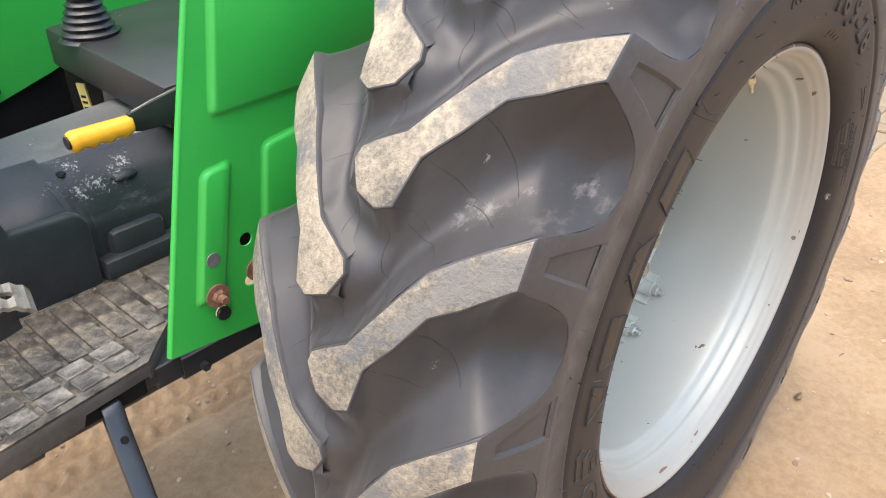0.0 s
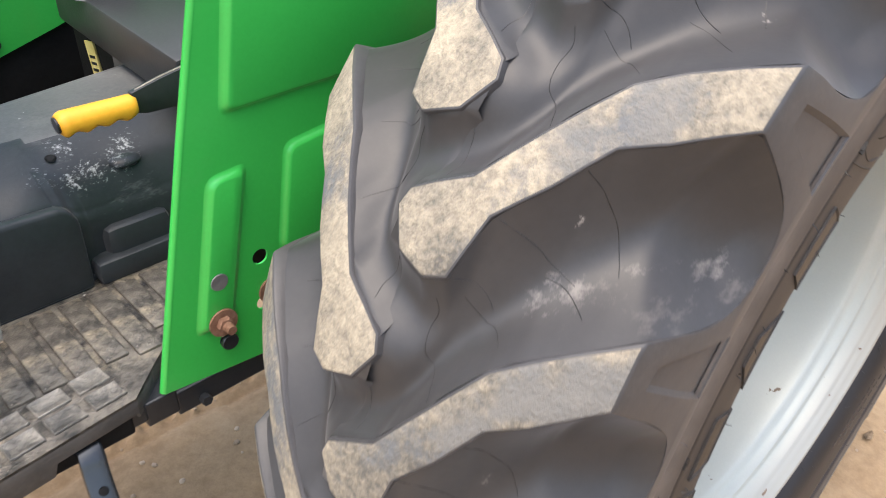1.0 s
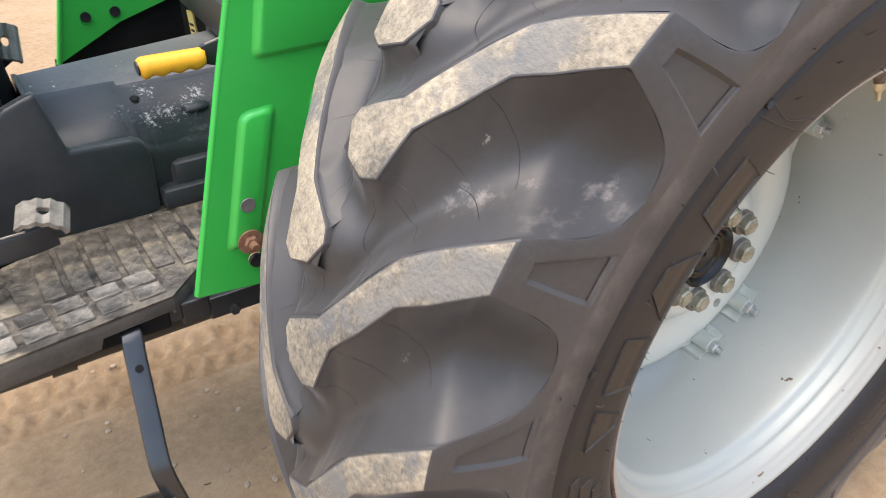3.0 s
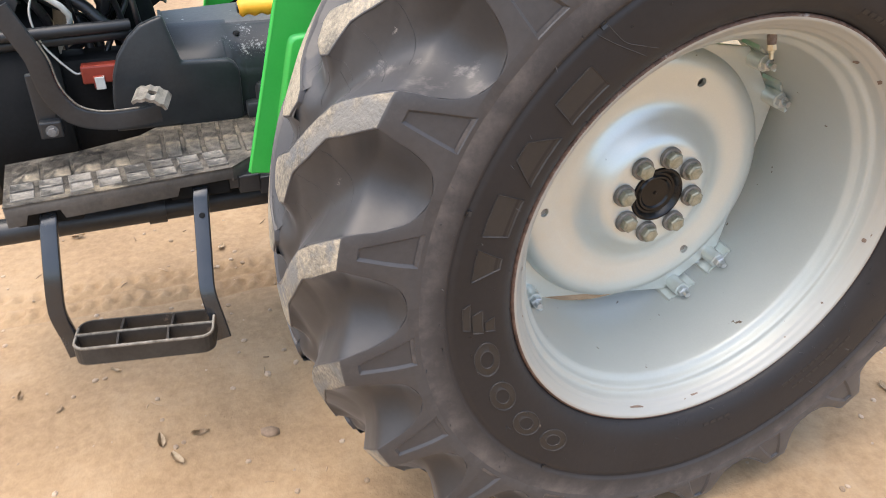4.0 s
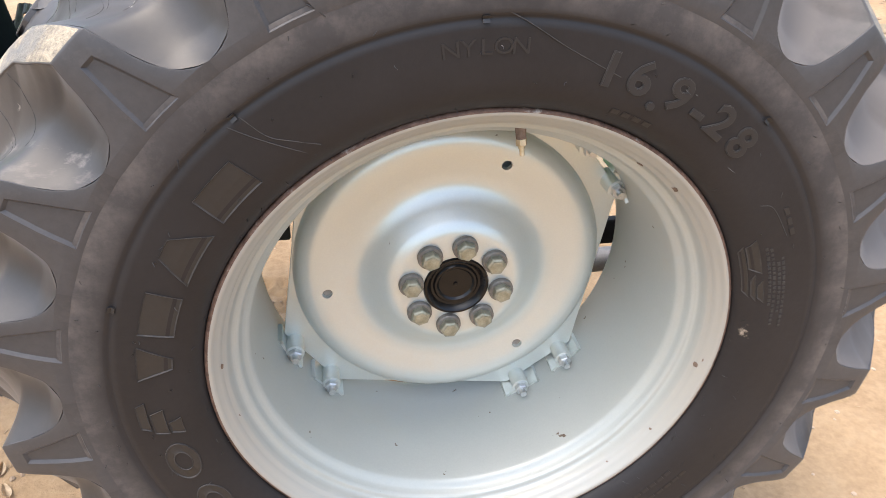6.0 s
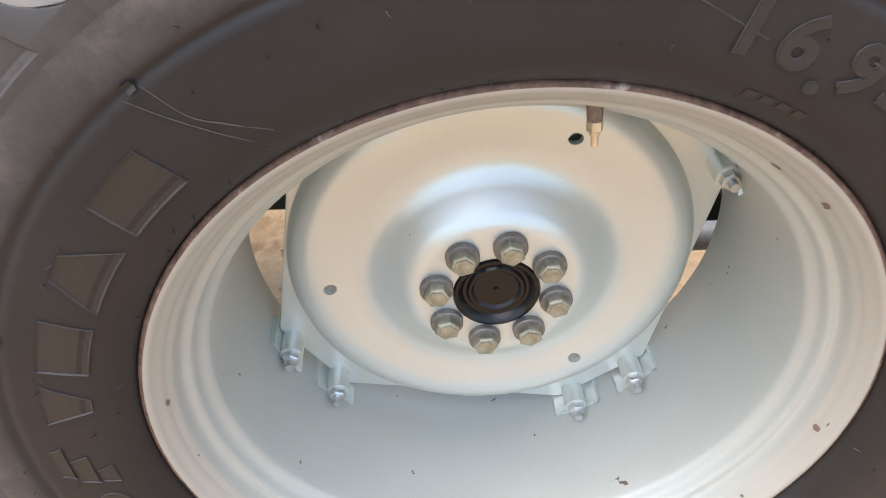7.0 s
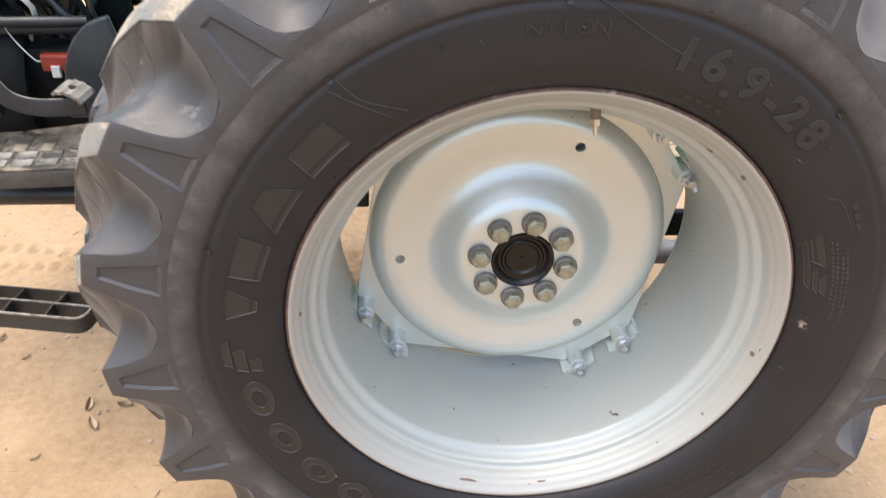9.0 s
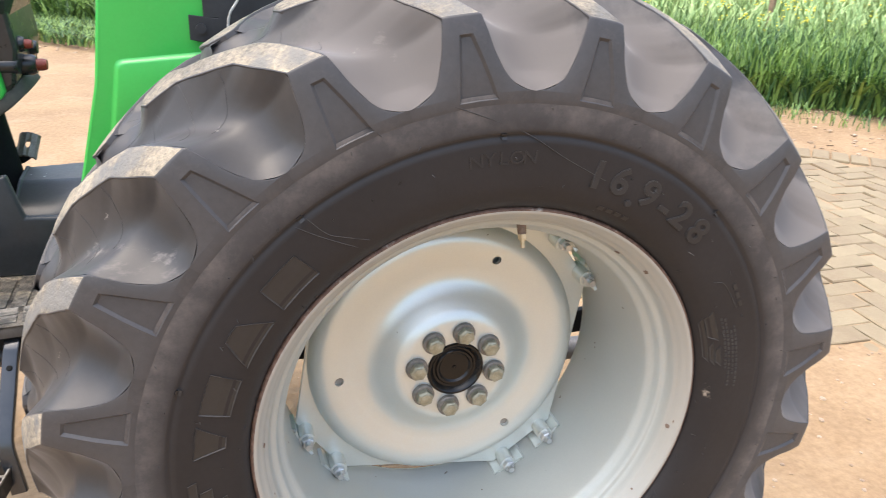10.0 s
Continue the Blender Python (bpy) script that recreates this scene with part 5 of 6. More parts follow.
# ---- footplate ----
top_z = 0.690
OUT = [(-1.128, 0.256), (-0.741, 0.297), (-0.705, 0.331), (-0.676, 0.357), (-0.630, 0.385), (-0.560, 0.400)]
INN = [(-0.560, 0.580), (-0.840, 0.560), (-0.90, 0.500), (-1.014, 0.458), (-1.140, 0.436)]
bm = prism(OUT + INN, 0.004, 0, Matrix.Translation((0, 0, top_z - 0.004)))
edge = [(-1.140, 0.436)] + OUT
footplate = part("footplate", bm, FLOOR_STEEL, tractor, "muddy worn steel footplate with stamped treads")
for (x0, y0), (x1, y1) in zip(edge, edge[1:]):
    a, b = Vector((x0, y0, 0)), Vector((x1, y1, 0))
    u = (b - a).normalized()
    run = (b - a).length
    lower = [(run, -0.040), (0, -0.040)]
    if run > 0.3:  # the long side has a notch over each hanger bar
        lower = [(run, -0.024), (0.290, -0.024), (0.284, -0.040), (0.092, -0.040), (0.086, -0.022), (0.034, -0.022), (0.028, -0.040), (0, -0.040)]
    elif y1 > 0.33:
        lower = [(run, -0.030), (0, -0.030)]
    side = Matrix(((u.x, 0, -u.y, a.x), (u.y, 0, u.x, a.y), (0, 1, 0, top_z), (0, 0, 0, 1)))
    part("footplate_lip", prism([(0, -0.0005), (run, -0.0005)] + lower, 0.004, 0.0006, side), LIP_PAINT, footplate, "black folded edge of the footplate", smooth=30)
along = (Vector((-0.735, 0.296, 0)) - Vector((-1.128, 0.256, 0))).normalized()
inward = Vector((-along.y, along.x, 0))
turn = Matrix(((along.x, inward.x, 0, 0), (along.y, inward.y, 0, 0), (0, 0, 1, 0), (0, 0, 0, 1)))
base = Vector((-1.128, 0.256, top_z))
pad = box((-0.0195, -0.0145, -0.003), (0.0195, 0.0145, 0.0030), 0.0015)
pad.normal_update()
bmesh.ops.inset_region(pad, faces=[f for f in pad.faces if f.normal.z > 0.95 and f.calc_area() > 0.0003], thickness=0.0055, depth=-0.0022)
rib = box((-0.0230, -0.035, -0.003), (0.0230, 0.035, 0.0022), 0.0019)
pad_ob = rib_ob = None
for i in range(8):
    for j, yy in enumerate((0.030, 0.066)):
        m = Matrix.Translation(base + along * (0.032 + 0.048 * i) + inward * yy) @ turn
        if pad_ob is None:
            pad_ob = part("tread_pad", pad, TREAD_STEEL, footplate, smooth=40)
            pad_ob.matrix_basis = m
        else:
            again("tread_pad", pad_ob, m, footplate)
for i in range(4):
    m = Matrix.Translation(base + along * (0.040 + 0.052 * i) + inward * 0.122) @ turn
    if rib_ob is None:
        rib_ob = part("tread_rib", rib, FLOOR_STEEL, footplate, smooth=40)
        rib_ob.matrix_basis = m
    else:
        again("tread_rib", rib_ob, m, footplate)
# long pressed ribs towards the fender
for i in range(8):
    x = -0.875 + 0.037 * i
    y0 = 0.372 if x < -0.70 else (0.352 + 0.9 * (x + 0.70))
    bm = box((-0.0148, y0, -0.003), (0.0148, 0.520 - 0.4 * max(0, -0.80 - x), 0.0038), 0.003)
    part("tread_rib", bm, FLOOR_STEEL, footplate, smooth=40).matrix_basis = Matrix.Translation((x, 0, top_z))

# ---- hanging step ----
step = part("step_tray", bmesh.new(), TRAY_PAINT, tractor, "dusty black hanging step of steel strips")


def strip(points, h=0.036, t=0.004):
    bm = bmesh.new()
    pts = [Vector((x, y, 0)) for x, y in points]
    lo, hi = [], []
    for i, p in enumerate(pts):
        d = (pts[min(i + 1, len(pts) - 1)] - pts[max(i - 1, 0)]).normalized()
        s = Vector((-d.y, d.x, 0)) * t / 2
        for z, store in ((0, lo), (h, hi)):
            store.append([bm.verts.new(p + s + Vector((0, 0, z))), bm.verts.new(p - s + Vector((0, 0, z)))])
    for i in range(len(pts) - 1):
        for a, b in ((lo[i], lo[i + 1]), (hi[i], hi[i + 1])):
            bm.faces.new([a[0], b[0], b[1], a[1]])
        for k in (0, 1):
            bm.faces.new([lo[i][k], lo[i + 1][k], hi[i + 1][k], hi[i][k]])
    for i in (0, -1):
        bm.faces.new([lo[i][0], lo[i][1], hi[i][1], hi[i][0]])
    bmesh.ops.recalc_face_normals(bm, faces=bm.faces)
    return bm


loop = []
x0, x1, y0, y1, rr = -0.121, 0.121, -0.042, 0.042, 0.022
for cx, cy, a0 in ((x1 - rr, y1 - rr, 0), (x0 + rr, y1 - rr, 90), (x0 + rr, y0 + rr, 180), (x1 - rr, y0 + rr, 270)):
    loop += [(cx + rr * math.cos(radians(a0 + 18 * k)), cy + rr * math.sin(radians(a0 + 18 * k))) for k in range(6)]
loop.append(loop[0])
tray_at = Matrix.Translation((-0.943, 0.172, 0.412)) @ Matrix.Rotation(radians(-9), 4, "Z")
bm = strip(loop)
bmesh.ops.transform(bm, matrix=tray_at, verts=bm.verts)
bm.to_mesh(step.data)
bm.free()
for p, q in (((x0, 0.0), (x1, 0.0)), ((-0.045, y0), (-0.048, 0.0)), ((-0.045, 0.0), (-0.044, y1)), ((0.042, y0), (0.040, 0.0)), ((0.045, 0.0), (0.046, y1))):
    part("cross_strip", strip([p, q]), TRAY_PAINT, step).matrix_basis = tray_at
for dx, dy_top, dy_end in ((-0.262, -0.020, 0.036), (0.0, 0.0, 0.0)):
    pts = smooth_line([(-0.803 + dx, 0.330 + dy_top, 0.655), (-0.804 + dx, 0.308 + dy_top, 0.653), (-0.805 + dx, 0.293 + dy_top, 0.643), (-0.808 + dx, 0.282 + dy_top, 0.625), (-0.816 + dx, 0.240 + dy_top * 0.6, 0.560), (-0.823 + dx, 0.203 + dy_end * 0.4, 0.503), (-0.822 + dx, 0.191 + dy_end * 0.6, 0.475), (-0.815 + dx, 0.180 + dy_end * 0.9, 0.432), (-0.809 + dx, 0.171 + dy_end, 0.394)], 6)
    part("step_bar", tube(pts, 0.01, 16, flat=(0.029, 0.014)), STEP_PAINT, step, "bent black steel hanger bar", smooth=50)
    if dx == 0.0:
        # near-black disc stands in for the dark of a small hole
        part("bar_bolt", lathe([(0.0001, -0.0030), (0.0045, -0.0028), (0.0055, -0.0014), (0.0055, 0.004), (0.0001, 0.004)], 16), BLACK_DEEP, step, smooth=50).matrix_basis = Matrix.Translation((-0.8095 + dx, 0.2665 + dy_top, 0.6135)) @ Matrix.Rotation(radians(-33), 4, "X")
    part("bar_hook", box((-0.858 + dx, 0.302 + dy_top, 0.634), (-0.748 + dx, 0.345 + dy_top, 0.685), 0.004), BLACK_DEEP, step)
edge_line = [Vector((x, y, 0.0358)) for x, y in loop]
for pts in (edge_line[11:27], [Vector((x0, 0.0, 0.0358)), Vector((0.0, 0.001, 0.0362)), Vector((x1, 0.0, 0.0358))]):
    part("worn_edge", tube(pts, 0.0029, 6), WORN_STEEL, step, "bare worn upper edge of a strip", smooth=60).matrix_basis = tray_at

# ---- chassis below and inside ----
part("side_tube", tube([(-1.45, 0.43, 0.550), (-0.55, 0.43, 0.56)], 0.026, 20), BLACK_PAINT, tractor, "black steel tube along the chassis", smooth=50)
part("tube_clamp", tube([(-0.91, 0.43, 0.558), (-0.875, 0.43, 0.558)], 0.032, 20), BLACK_PAINT, tractor, smooth=40)
SECTION = [(0.5335, 0.690), (0.5335, 0.802), (0.542, 0.822), (0.600, 0.842), (0.648, 0.859), (0.670, 0.8635), (0.775, 0.868), (0.792, 0.862), (0.800, 0.845), (0.804, 0.690)]
bm = bmesh.new()
rows = []
for i in range(13):
    x = -0.822 + 0.442 * i / 12 if i not in (3, 4, 5) else (-0.700, -0.688, -0.668)[i - 3]
    row = []
    for k, (y, z) in enumerate(SECTION):
        dip = (0.0, 0.45, 1.0)[i - 3] if i in (3, 4, 5) else float(x > -0.68)
        if k < 4:  # the side draws in behind the clutch housing
            y1, z1 = ((0.556, 0.690), (0.556, 0.768), (0.562, 0.788), (0.598, 0.826))[k]
            y, z = y + (y1 - y) * dip, z + (z1 - z) * dip
        if k > 5:
            y += 0.19 * (x + 0.73)
        row.append(bm.verts.new((x, y, z)))
    rows.append(row)
for a, b in zip(rows, rows[1:]):
    for k in range(len(SECTION) - 1):
        bm.faces.new([a[k], a[k + 1], b[k + 1], b[k]])
bmesh.ops.recalc_face_normals(bm, faces=bm.faces)
bmesh.ops.solidify(bm, geom=bm.faces[:], thickness=0.004)
bmesh.ops.bevel(bm, geom=[e for e in bm.edges if e.calc_face_angle(0) > 0.35], offset=0.007, segments=3, affect="EDGES")
for f in bm.faces:
    f.normal_update()
    f.material_index = 1 if f.calc_center_median().y > 0.662 and abs(f.normal.z) > 0.6 else 0
cover = part("transmission_cover", bm, [DUSTY_BLACK, DUSTY_SHEET], tractor, "dusty dark sheet cover over the gearbox", smooth=50)
bump_ = bmesh.new()
bmesh.ops.create_uvsphere(bump_, u_segments=20, v_segments=12, radius=0.020)
for v in bump_.verts:
    v.co = Vector((v.co.x * 1.2, v.co.y, v.co.z * 0.4)) + Vector((-0.585, 0.600, 0.824))
part("cover_boss", bump_, DUSTY_BLACK, cover, smooth=60)
for x, y, z in ((-0.671, 0.622, 0.8465), (-0.775, 0.555, 0.823)):
    part("cover_plug", lathe([(0.0001, -0.0015), (0.005, -0.0015), (0.0075, 0.0005), (0.0001, 0.002)], 14), BLACK_DEEP, cover).matrix_basis = Matrix.Translation((x, y, z + 0.0005)) @ Matrix.Rotation(radians(-70), 4, "X")
part("cover_foot", box((-0.676, 0.526, 0.688), (-0.520, 0.570, 0.722), 0.006), DUSTY_BLACK, cover, smooth=40)
part("cover_step", box((-0.652, 0.540, 0.686), (-0.556, 0.62, 0.760), 0.014), DUSTY_BLACK, cover, smooth=40)
# clutch housing side sheet with a round front
arc = [(-0.817, 0.918), (-0.836, 0.912), (-0.862, 0.902), (-0.888, 0.879), (-0.912, 0.846), (-0.927, 0.809), (-0.936, 0.760), (-0.940, 0.690)]
part("clutch_cover", prism([(-0.684, 0.690), (-0.682, 0.795), (-0.690, 0.812), (-0.702, 0.820), (-0.794, 0.823)] + arc, 0.022, 0.006, Matrix.Translation((0, 0.551, 0)) @ Matrix.Rotation(radians(90), 4, "X")), DUSTY_BLACK, tractor, "dark sheet side cover with a rounded front", smooth=50)
part("gear_housing", box((-1.07, 0.575, 0.56), (-0.76, 0.66, 0.835), 0.02), BLACK_DEEP, tractor, "oily black gear housing", smooth=40)
# gearbox, engine block and rear axle
part("bell_housing", lathe([(0.0001, 0), (0.23, 0), (0.245, 0.02), (0.245, 0.16), (0.225, 0.18), (0.215, 0.35), (0.0001, 0.35)], 64), BLACK_DEEP, tractor, "black cast bell housing", smooth=40).matrix_basis = Matrix.Translation((-1.02, 0.76, 0.70)) @ Matrix.Rotation(radians(90), 4, "Z")
part("gearbox", box((-0.95, 0.62, 0.50), (0.25, 0.90, 0.72), 0.03), BLACK_DEEP, tractor, "black cast gearbox", smooth=40)
part("rear_axle", join(lathe([(0.0001, 0.03), (0.085, 0.03), (0.085, 0.07), (0.105, 0.08), (0.105, 0.13), (0.125, 0.16), (0.15, 0.42), (0.19, 0.62), (0.0001, 0.62)], 48)), BLACK_PAINT, tractor, "black cast axle housing", smooth=40).matrix_basis = Matrix.Translation((0, 0, HUB))
part("lower_link", tube([(-0.25, 0.42, 0.50), (0.1, 0.38, 0.51), (0.42, 0.35, 0.525), (0.95, 0.33, 0.56)], 0.02, 16, flat=(0.022, 0.062)), BLACK_DEEP, tractor, "black hitch arm", smooth=40)
part("drawbar_rod", tube([(0.05, 0.42, 0.40), (0.9, 0.42, 0.40)], 0.030, 16), GREY, tractor, "grey steel hitch rod", smooth=50)
part("brake_bracket", box((-0.36, 0.18, 0.66), (-0.27, 0.20, 0.71), 0.004), BLACK_PAINT, tractor)
# seat platform, gear boot, label, hand brake
bm = box((-0.485, 0.60, 0.880), (0.25, 1.03, 0.955), 0.007, Matrix.Translation((0, 0, 0)))
for v in bm.verts:
    v.co.z += 0.10 * max(0.0, min(1.0, (v.co.x + 0.485) / 0.5)) * 0.4 + (v.co.y - 0.8) * 0.06
platform = part("seat_platform", bm, SEAT_SHEET, tractor, "dark sheet platform under the seat", smooth=40)
part("platform_wall", box((-0.445, 0.63, 0.66), (0.2, 1.10, 0.90), 0.01), BLACK_DEEP, tractor)
boot = []
for i in range(13):
    boot.append((0.062 - 0.0028 * i + (0.007 if i % 2 == 0 else 0.0), 0.0075 * i))
bm = lathe([(0.0001, 0)] + boot + [(0.0001, 0.095)], 40)
bmesh.ops.transform(bm, matrix=Matrix.Translation((-0.440, 0.93, 0.957)) @ Matrix.Rotation(radians(90), 4, "X") @ Matrix.Scale(0.86, 4), verts=bm.verts)
part("platform_gusset", prism([(0.700, 0.780), (0.922, 0.780), (0.914, 0.877), (0.700, 0.877)], 0.004, 0.0008, Matrix(((0, 0, -1, -0.4465), (1, 0, 0, 0), (0, 1, 0, 0), (0, 0, 0, 1)))), GREY, tractor, "grey sheet gusset under the platform")
part("gear_boot", bm, BLACK_CAP, tractor, "black ribbed rubber gear lever boot", smooth=50)
label_ = part("warning_label", box((-0.004, -0.020, -0.032), (0.0, 0.020, 0.032), 0.0005), STICKER, tractor, "yellow sticker with black bars")
label_.matrix_basis = Matrix.Translation((-0.4455, 1.012, 0.818)) @ Matrix.Rotation(radians(-10), 4, "X")
for k in range(3):
    part("label_bar", box((-0.005, -0.012, -0.022 + 0.012 * k), (-0.0035, 0.011, -0.017 + 0.012 * k)), BLACK_CAP, label_)
lever = part("hand_brake", prism([(-0.572, 0.904), (-0.555, 0.899), (-0.46, 0.896), (-0.34, 0.892), (-0.30, 0.93), (-0.34, 0.972), (-0.44, 0.959), (-0.53, 0.942), (-0.572, 0.932)], 0.012, 0.002, Matrix.Translation((0, 0.570, 0)) @ Matrix.Rotation(radians(90), 4, "X")), BLACK_PAINT, tractor, "black hand brake lever with a yellow grip", smooth=40)
part("worn_edge", tube([(-0.565, 0.562, 0.9340), (-0.53, 0.562, 0.9425), (-0.44, 0.562, 0.9595), (-0.35, 0.562, 0.970)], 0.0014, 6), WORN_STEEL, lever, "bare worn edge of the lever", smooth=60)
grip = [(-0.667, 0.568, 0.9125)] + [(-0.664 + 0.0955 * i / 24, 0.568 - 0.005 * i / 24, 0.9128 + 0.0012 * i / 24) for i in range(25)] + [(-0.566, 0.5625, 0.914)]
bm = tube(grip, [0.0125] + [0.0166 - 0.0010 * i / 24 - (0.0018 if i in (0, 24) else 0.0) for i in range(25)] + [0.012], 24)
for v in bm.verts:  # finger grooves along the lower side
    if v.co.z < 0.912:
        v.co.z -= 0.0022 * math.sin((v.co.x + 0.667) * 2 * math.pi / 0.026) * min(1.0, (0.912 - v.co.z) / 0.012)
part("lever_grip", bm, YELLOW, lever, "yellow rubber grip", smooth=50)
part("grip_end", tube([(-0.670, 0.568, 0.9123), (-0.666, 0.568, 0.9125)], 0.0105, 16), BLACK_CAP, lever)

# ---- pedals ----
arm = part("brake_pedal", tube(smooth_line([(-1.075, 0.405, 0.985), (-1.052, 0.405, 0.930), (-1.038, 0.405, 0.893), (-1.032, 0.405, 0.847), (-1.020, 0.405, 0.812), (-0.994, 0.404, 0.782), (-0.945, 0.402, 0.768), (-0.892, 0.400, 0.769), (-0.850, 0.405, 0.772)], 5), 0.01, 16, flat=(0.035, 0.012)), BLACK_PAINT, tractor, "black brake pedal arm with a worn pad", smooth=40)

part("worn_edge", tube(smooth_line([(-1.028, 0.398, 0.925), (-1.016, 0.398, 0.890), (-1.011, 0.398, 0.850), (-1.000, 0.398, 0.822), (-0.982, 0.3975, 0.801), (-0.945, 0.396, 0.789), (-0.885, 0.394, 0.790)], 5), 0.0016, 6), WORN_STEEL, arm, "bare worn edge of the pedal arm", smooth=60)


def pedal_pad():
    bm = bmesh.new()
    rows = []
    for i in range(9):
        t = i / 8 - 0.5
        rows.append([bm.verts.new((t * 0.064, s * 0.026, -0.030 * t * t * 1.6 + (0.0030 if i % 2 else 0))) for s in (-1, -0.8, -0.3, 0.3, 0.8, 1)])
    for a, b in zip(rows, rows[1:]):
        for k in range(5):
            bm.faces.new([a[k], a[k + 1], b[k + 1], b[k]])
    bmesh.ops.recalc_face_normals(bm, faces=bm.faces)
    bmesh.ops.solidify(bm, geom=bm.faces[:], thickness=0.006)
    return bm


pp = part("pedal_pad", pedal_pad(), WORN_STEEL, arm, "worn bare steel pedal pad", smooth=30)
cut(pp, tube([(0.0, 0, -0.05), (0.0, 0, 0.05)], 0.008, 14))
pp.matrix_basis = Matrix.Translation((-0.858, 0.385, 0.818)) @ Euler((radians(8), radians(14), radians(-12))).to_matrix().to_4x4()
part("pedal_bracket", join(box((-1.066, 0.425, 0.735), (-1.030, 0.437, 0.86), 0.003), box((-1.062, 0.408, 0.742), (-1.024, 0.440, 0.774), 0.003)), BLACK_PAINT, tractor, "black pedal pivot bracket")
part("pivot_nut", join(lathe([(0.0001, 0), (0.0155, 0), (0.0155, -0.003), (0.0001, -0.003)], 20), lathe([(0.0001, -0.003), (0.0115, -0.003), (0.0105, -0.011), (0.0001, -0.012)], 6)), GREY, tractor, smooth=30).matrix_basis = Matrix.Translation((-1.042, 0.408, 0.757)) @ Matrix.Scale(0.72, 4)
part("slotted_plate", prism([(-1.17, 0.945), (-1.06, 0.955), (-1.045, 0.985), (-1.055, 1.03), (-1.17, 1.03)], 0.006, 0.001, Matrix.Translation((0, 0.43, 0)) @ Matrix.Rotation(radians(90), 4, "X")), BLACK_PAINT, tractor)
for x, z in ((-1.085, 0.982), (-1.115, 0.978)):
    part("plate_bolt", lathe([(0.0001, 0), (0.010, 0), (0.010, -0.007), (0.0001, -0.008)], 6), ZINC, tractor).matrix_basis = Matrix.Translation((x, 0.424, z))
far_arm = part("clutch_pedal", tube(smooth_line([(-0.95, 0.80, 0.95), (-0.90, 0.80, 0.90), (-0.85, 0.795, 0.885), (-0.82, 0.79, 0.90)]), 0.01, 12, flat=(0.014, 0.04)), BLACK_PAINT, tractor, "black clutch pedal arm with a ribbed pad", smooth=40)
pp2 = part("pedal_pad", pedal_pad(), WORN_STEEL, far_arm, "worn ribbed steel pedal pad", smooth=30)
cut(pp2, tube([(0.0, 0, -0.05), (0.0, 0, 0.05)], 0.008, 14))
face = Vector((0.12, -0.72, 0.68)).normalized()
ribs = (Vector((0.2, 0, 1)) - face * face.dot(Vector((0.2, 0, 1)))).normalized()
wide = ribs.cross(face)
pp2.matrix_basis = Matrix.Translation((-0.815, 0.78, 0.918)) @ Matrix((wide, ribs, face)).transposed().to_4x4() @ Matrix.Diagonal((0.72, 1.2, 1.0, 1.0))

# ---- dash console and what hangs under it ----
SIDE_PANEL = [(-1.32, 1.004), (-1.00, 1.013), (-0.86, 1.036), (-0.812, 1.060), (-0.803, 1.074), (-0.826, 1.25), (-0.832, 1.30), (-1.32, 1.33)]
console = part("dash_console", prism(SIDE_PANEL, 0.30, 0.006, Matrix.Translation((0, 0.90, 0)) @ Matrix.Rotation(radians(90), 4, "X")), GREEN, tractor, "green dash console with a dusty black lower trim", smooth=40)
trim = smooth_line([(-1.32, 0.59, 0.990), (-1.0, 0.59, 0.998), (-0.90, 0.592, 1.014), (-0.83, 0.61, 1.042), (-0.797, 0.66, 1.066), (-0.788, 0.75, 1.074), (-0.797, 0.84, 1.068), (-0.83, 0.90, 1.05)], 6)
part("lower_trim", tube(trim, 0.03, 16, flat=(0.034, 0.034)), BROWN_TRIM, console, "dusty black plastic trim", smooth=50)
part("dash_face", prism([(-0.82, 1.06), (-0.785, 1.085), (-0.770, 1.16), (-0.780, 1.25), (-0.81, 1.32)], 0.27, 0.008, Matrix.Translation((0, 0.887, 0)) @ Matrix.Rotation(radians(90), 4, "X")), BLACK_CAP, console, "black plastic dash face")
part("dash_cowl", box((-0.92, 0.60, 1.215), (-0.765, 0.90, 1.36), 0.04), BLACK_CAP, console)
for x, y, z, r, m_ in ((-0.752, 0.66, 1.165, 0.017, BLACK_CAP), (-0.738, 0.66, 1.165, 0.010, RED), (-0.742, 0.70, 1.115, 0.022, BLACK_CAP), (-0.722, 0.70, 1.115, 0.013, RED), (-0.75, 0.78, 1.14, 0.016, BLACK_CAP), (-0.765, 0.63, 1.125, 0.018, BLACK_CAP)):
    x -= 0.02
    part("dash_knob", tube([(x - 0.03, y, z), (x + 0.002, y, z), (x + 0.010, y, z)], [r, r, r * 0.8], 18), m_, console, "red dash knob" if m_ is RED else "black dash knob", smooth=40)
# dark filler box added under the dash to hide the column's top
part("column_bracket", box((-1.04, 0.70, 0.945), (-0.88, 0.86, 1.03), 0.01), BLACK_DEEP, tractor)
part("steering_column", tube([(-0.86, 0.74, 0.74), (-0.90, 0.74, 1.05)], 0.05, 20), BLACK_DEEP, tractor, smooth=50)
rng = random.Random(21)
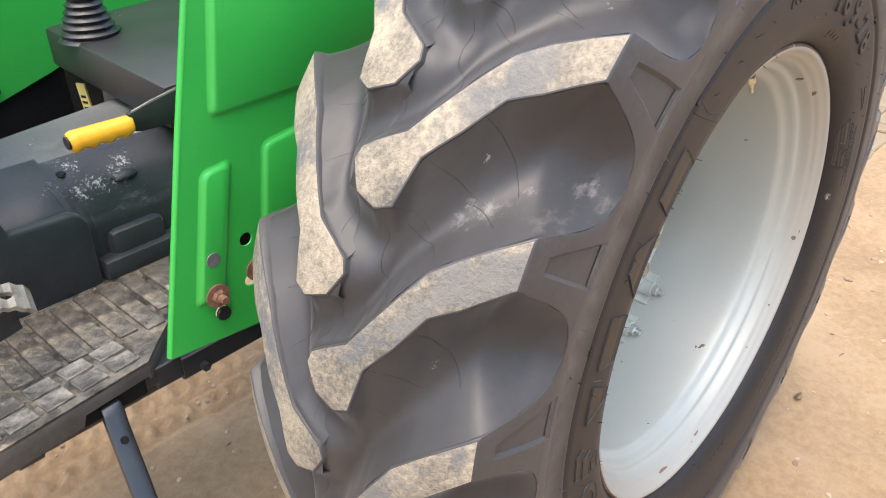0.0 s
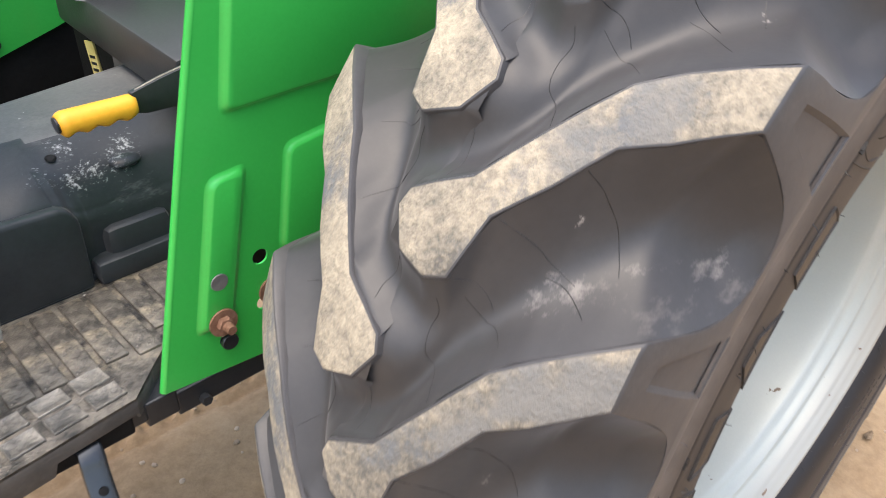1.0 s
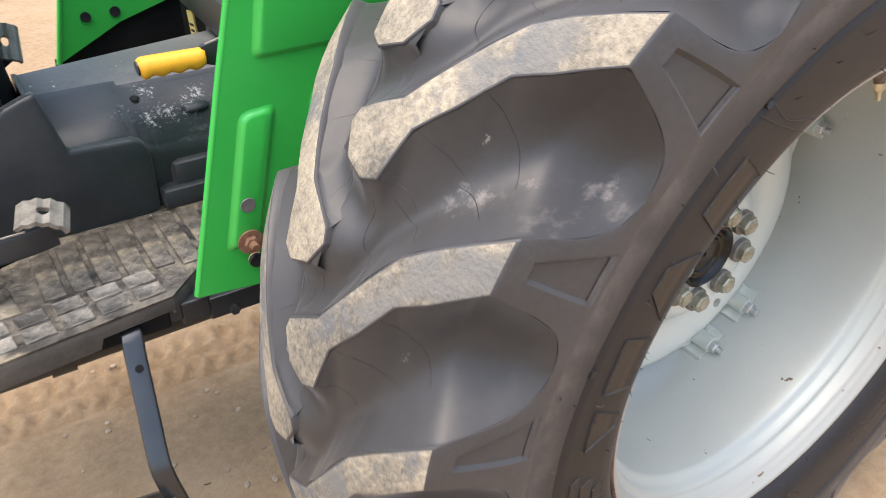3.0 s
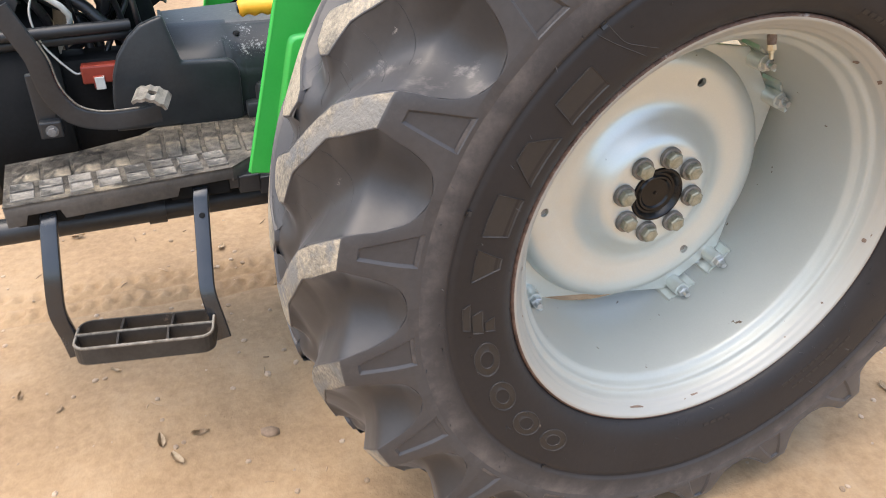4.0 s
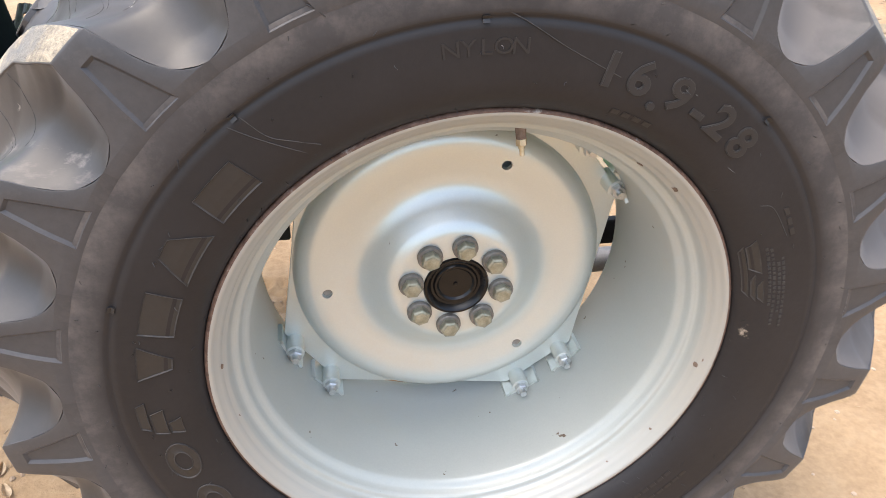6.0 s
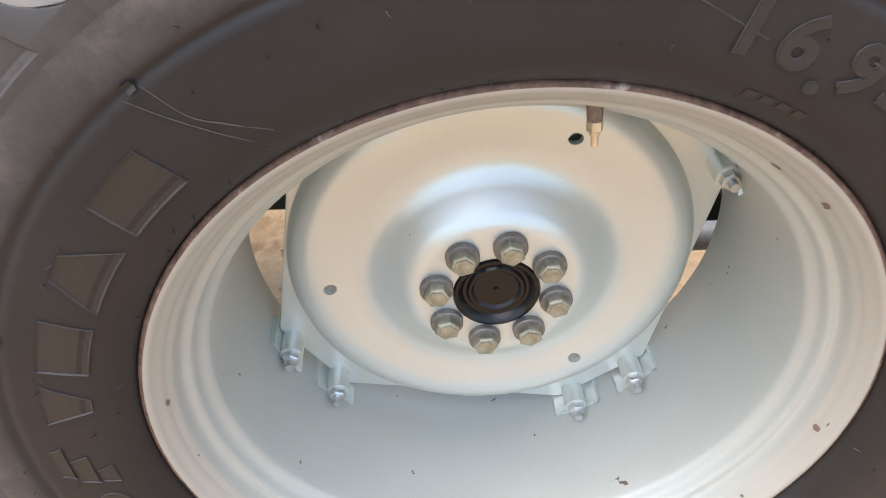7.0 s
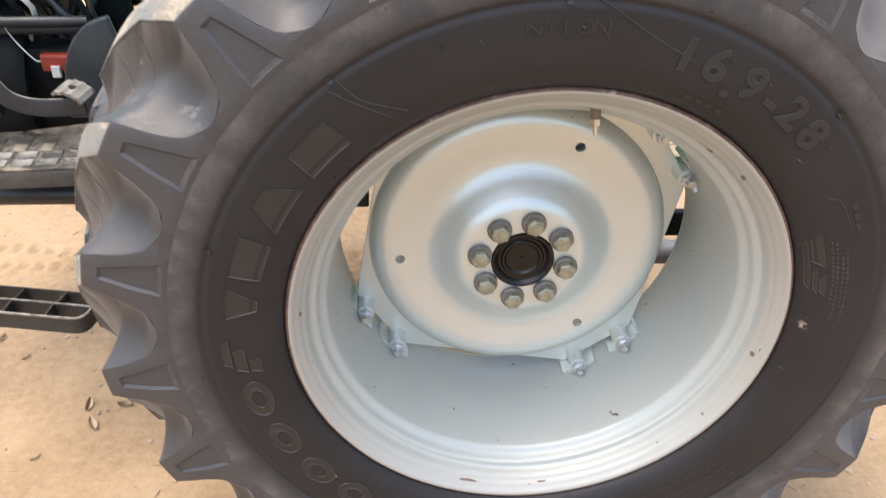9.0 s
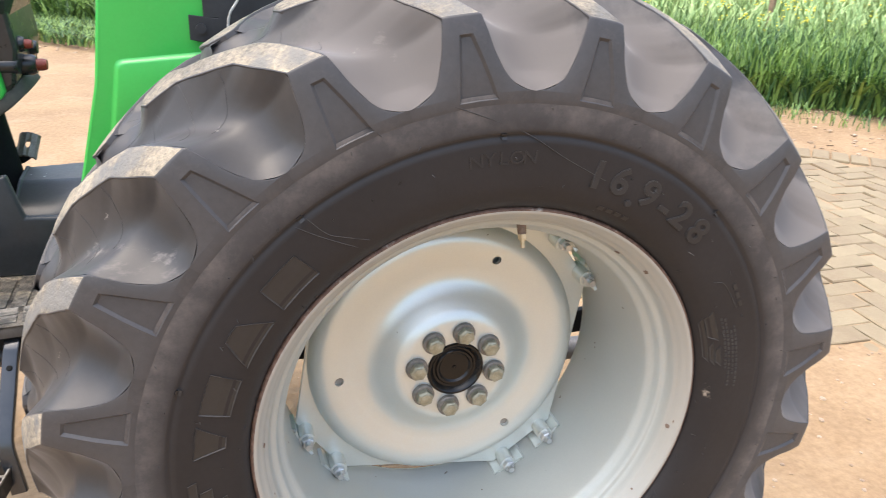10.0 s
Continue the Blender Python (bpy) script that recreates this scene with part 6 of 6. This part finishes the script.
for i in range(15):
    p0 = Vector((rng.uniform(-1.12, -0.86), rng.uniform(0.56, 0.72), 1.0))
    p3 = Vector((rng.uniform(-1.05, -0.80), rng.uniform(0.58, 0.72), rng.uniform(0.70, 0.82)))
    mid = [(p0.lerp(p3, t) + Vector((rng.uniform(-0.05, 0.05), rng.uniform(-0.03, 0.03), rng.uniform(-0.02, 0.02)))) for t in (0.33, 0.66)]
    part("hose", tube(smooth_line([p0, *mid, p3], 5), rng.choice((0.004, 0.006, 0.009, 0.012)), 10), BLACK_CAP if i != 7 else PALE, tractor, smooth=60)
for z, y in ((0.895, 0.56), (0.875, 0.575)):
    part("hydraulic_pipe", tube([(-1.32, y, z - 0.01), (-1.0, y, z), (-0.88, y + 0.03, z - 0.005)], 0.012, 12), BLACK_PAINT, tractor, smooth=50)
part("red_connector", join(box((-0.985, 0.555, 0.787), (-0.905, 0.60, 0.824), 0.004), box((-0.965, 0.548, 0.780), (-0.945, 0.56, 0.804), 0.002)), RED, tractor, "red plastic connector block")
part("connector_tag", box((-0.962, 0.545, 0.778), (-0.944, 0.554, 0.803), 0.001), PALE, tractor, "pale tag")
part("pale_wire", tube(smooth_line([(-1.03, 0.57, 0.98), (-1.05, 0.565, 0.93), (-1.04, 0.565, 0.87), (-1.00, 0.56, 0.815), (-0.985, 0.565, 0.808)]), 0.002, 8), PALE, tractor, smooth=60)


# ---- paving bricks, herringbone ----
W = 0.118
shapes = []
for k in range(4):
    r_ = random.Random(30 + k)
    bm = box((-W + 0.004, -W / 2 + 0.004, -0.05), (W - 0.004, W / 2 - 0.004, 0.0), 0)
    bmesh.ops.bevel(bm, geom=[e for e in bm.edges if e.verts[0].co.z > -0.01 and e.verts[1].co.z > -0.01], offset=0.006, segments=1, affect="EDGES")
    for v in bm.verts:
        if v.co.z > -0.02:
            v.co += Vector((r_.uniform(-1, 1), r_.uniform(-1, 1), r_.uniform(-0.6, 0.6))) * 0.0035
    me = bpy.data.meshes.new("brick")
    bm.to_mesh(me)
    bm.free()
    me.materials.append(BRICK)
    shapes.append(me)
rng = random.Random(8)
spots = []
reach = 85
for i in range(-reach, reach):
    for j in range(-reach, reach):
        k = (i - j) % 4
        if k == 0:
            c, a = Vector(((i + 1.0) * W, (j + 0.5) * W, 0)), 0
        elif k == 3:
            c, a = Vector(((i + 0.5) * W, (j + 1.0) * W, 0)), 90
        else:
            continue
        d, s = c.dot(ACROSS), c.dot(ALONG)
        if not (PAVED < d < KERB - 0.12 and -2.1 + 0.5 * noise.noise(c * 1.3) < s < 3.2):
            continue
        sunk = max(0.0, 1 - (d - PAVED) / 0.9)
        z = 0.007 - 0.016 * sunk * rng.random() + rng.uniform(-0.005, 0.004) - 0.008 * max(0, noise.noise(c * 1.7))
        m = Matrix.Translation((c.x, c.y, z)) @ Euler((rng.uniform(-0.02, 0.02), rng.uniform(-0.02, 0.02), radians(a + rng.uniform(-4, 4)))).to_matrix().to_4x4()
        spots.append(((c - Vector((2.6, 1.9, 0))).length, m, rng.randrange(4)))
row = int(6.1 / 0.125)
for i in range(row):  # kerb course, each brick on edge across
    s = -2.9 + 0.125 * i
    c = ACROSS * KERB + ALONG * s
    m = Matrix.Translation((c.x, c.y, 0.012 + rng.uniform(-0.005, 0.005))) @ Matrix.Rotation(math.atan2(ACROSS.y, ACROSS.x) + rng.uniform(-0.03, 0.03), 4, "Z")
    spots.append(((c - Vector((2.6, 1.9, 0))).length, m, rng.randrange(4)))
spots.sort(key=lambda q: q[0])
for _, m, k in spots[:300]:
    o = new("brick", shapes[k])
    o.parent, o.matrix_basis = ground, m
bv, bf = [], []
for _, m, k in spots[300:]:
    b = len(bv)
    bv += [tuple(m @ v.co) for v in shapes[k].vertices]
    bf += [tuple(b + i for i in p.vertices) for p in shapes[k].polygons]
me = bpy.data.meshes.new("paving")
me.from_pydata(bv, [], bf)
me.materials.append(BRICK)
tagged(new("paving", me), "dusty herringbone brick paving half covered by dirt", "paving", kind="stuff")
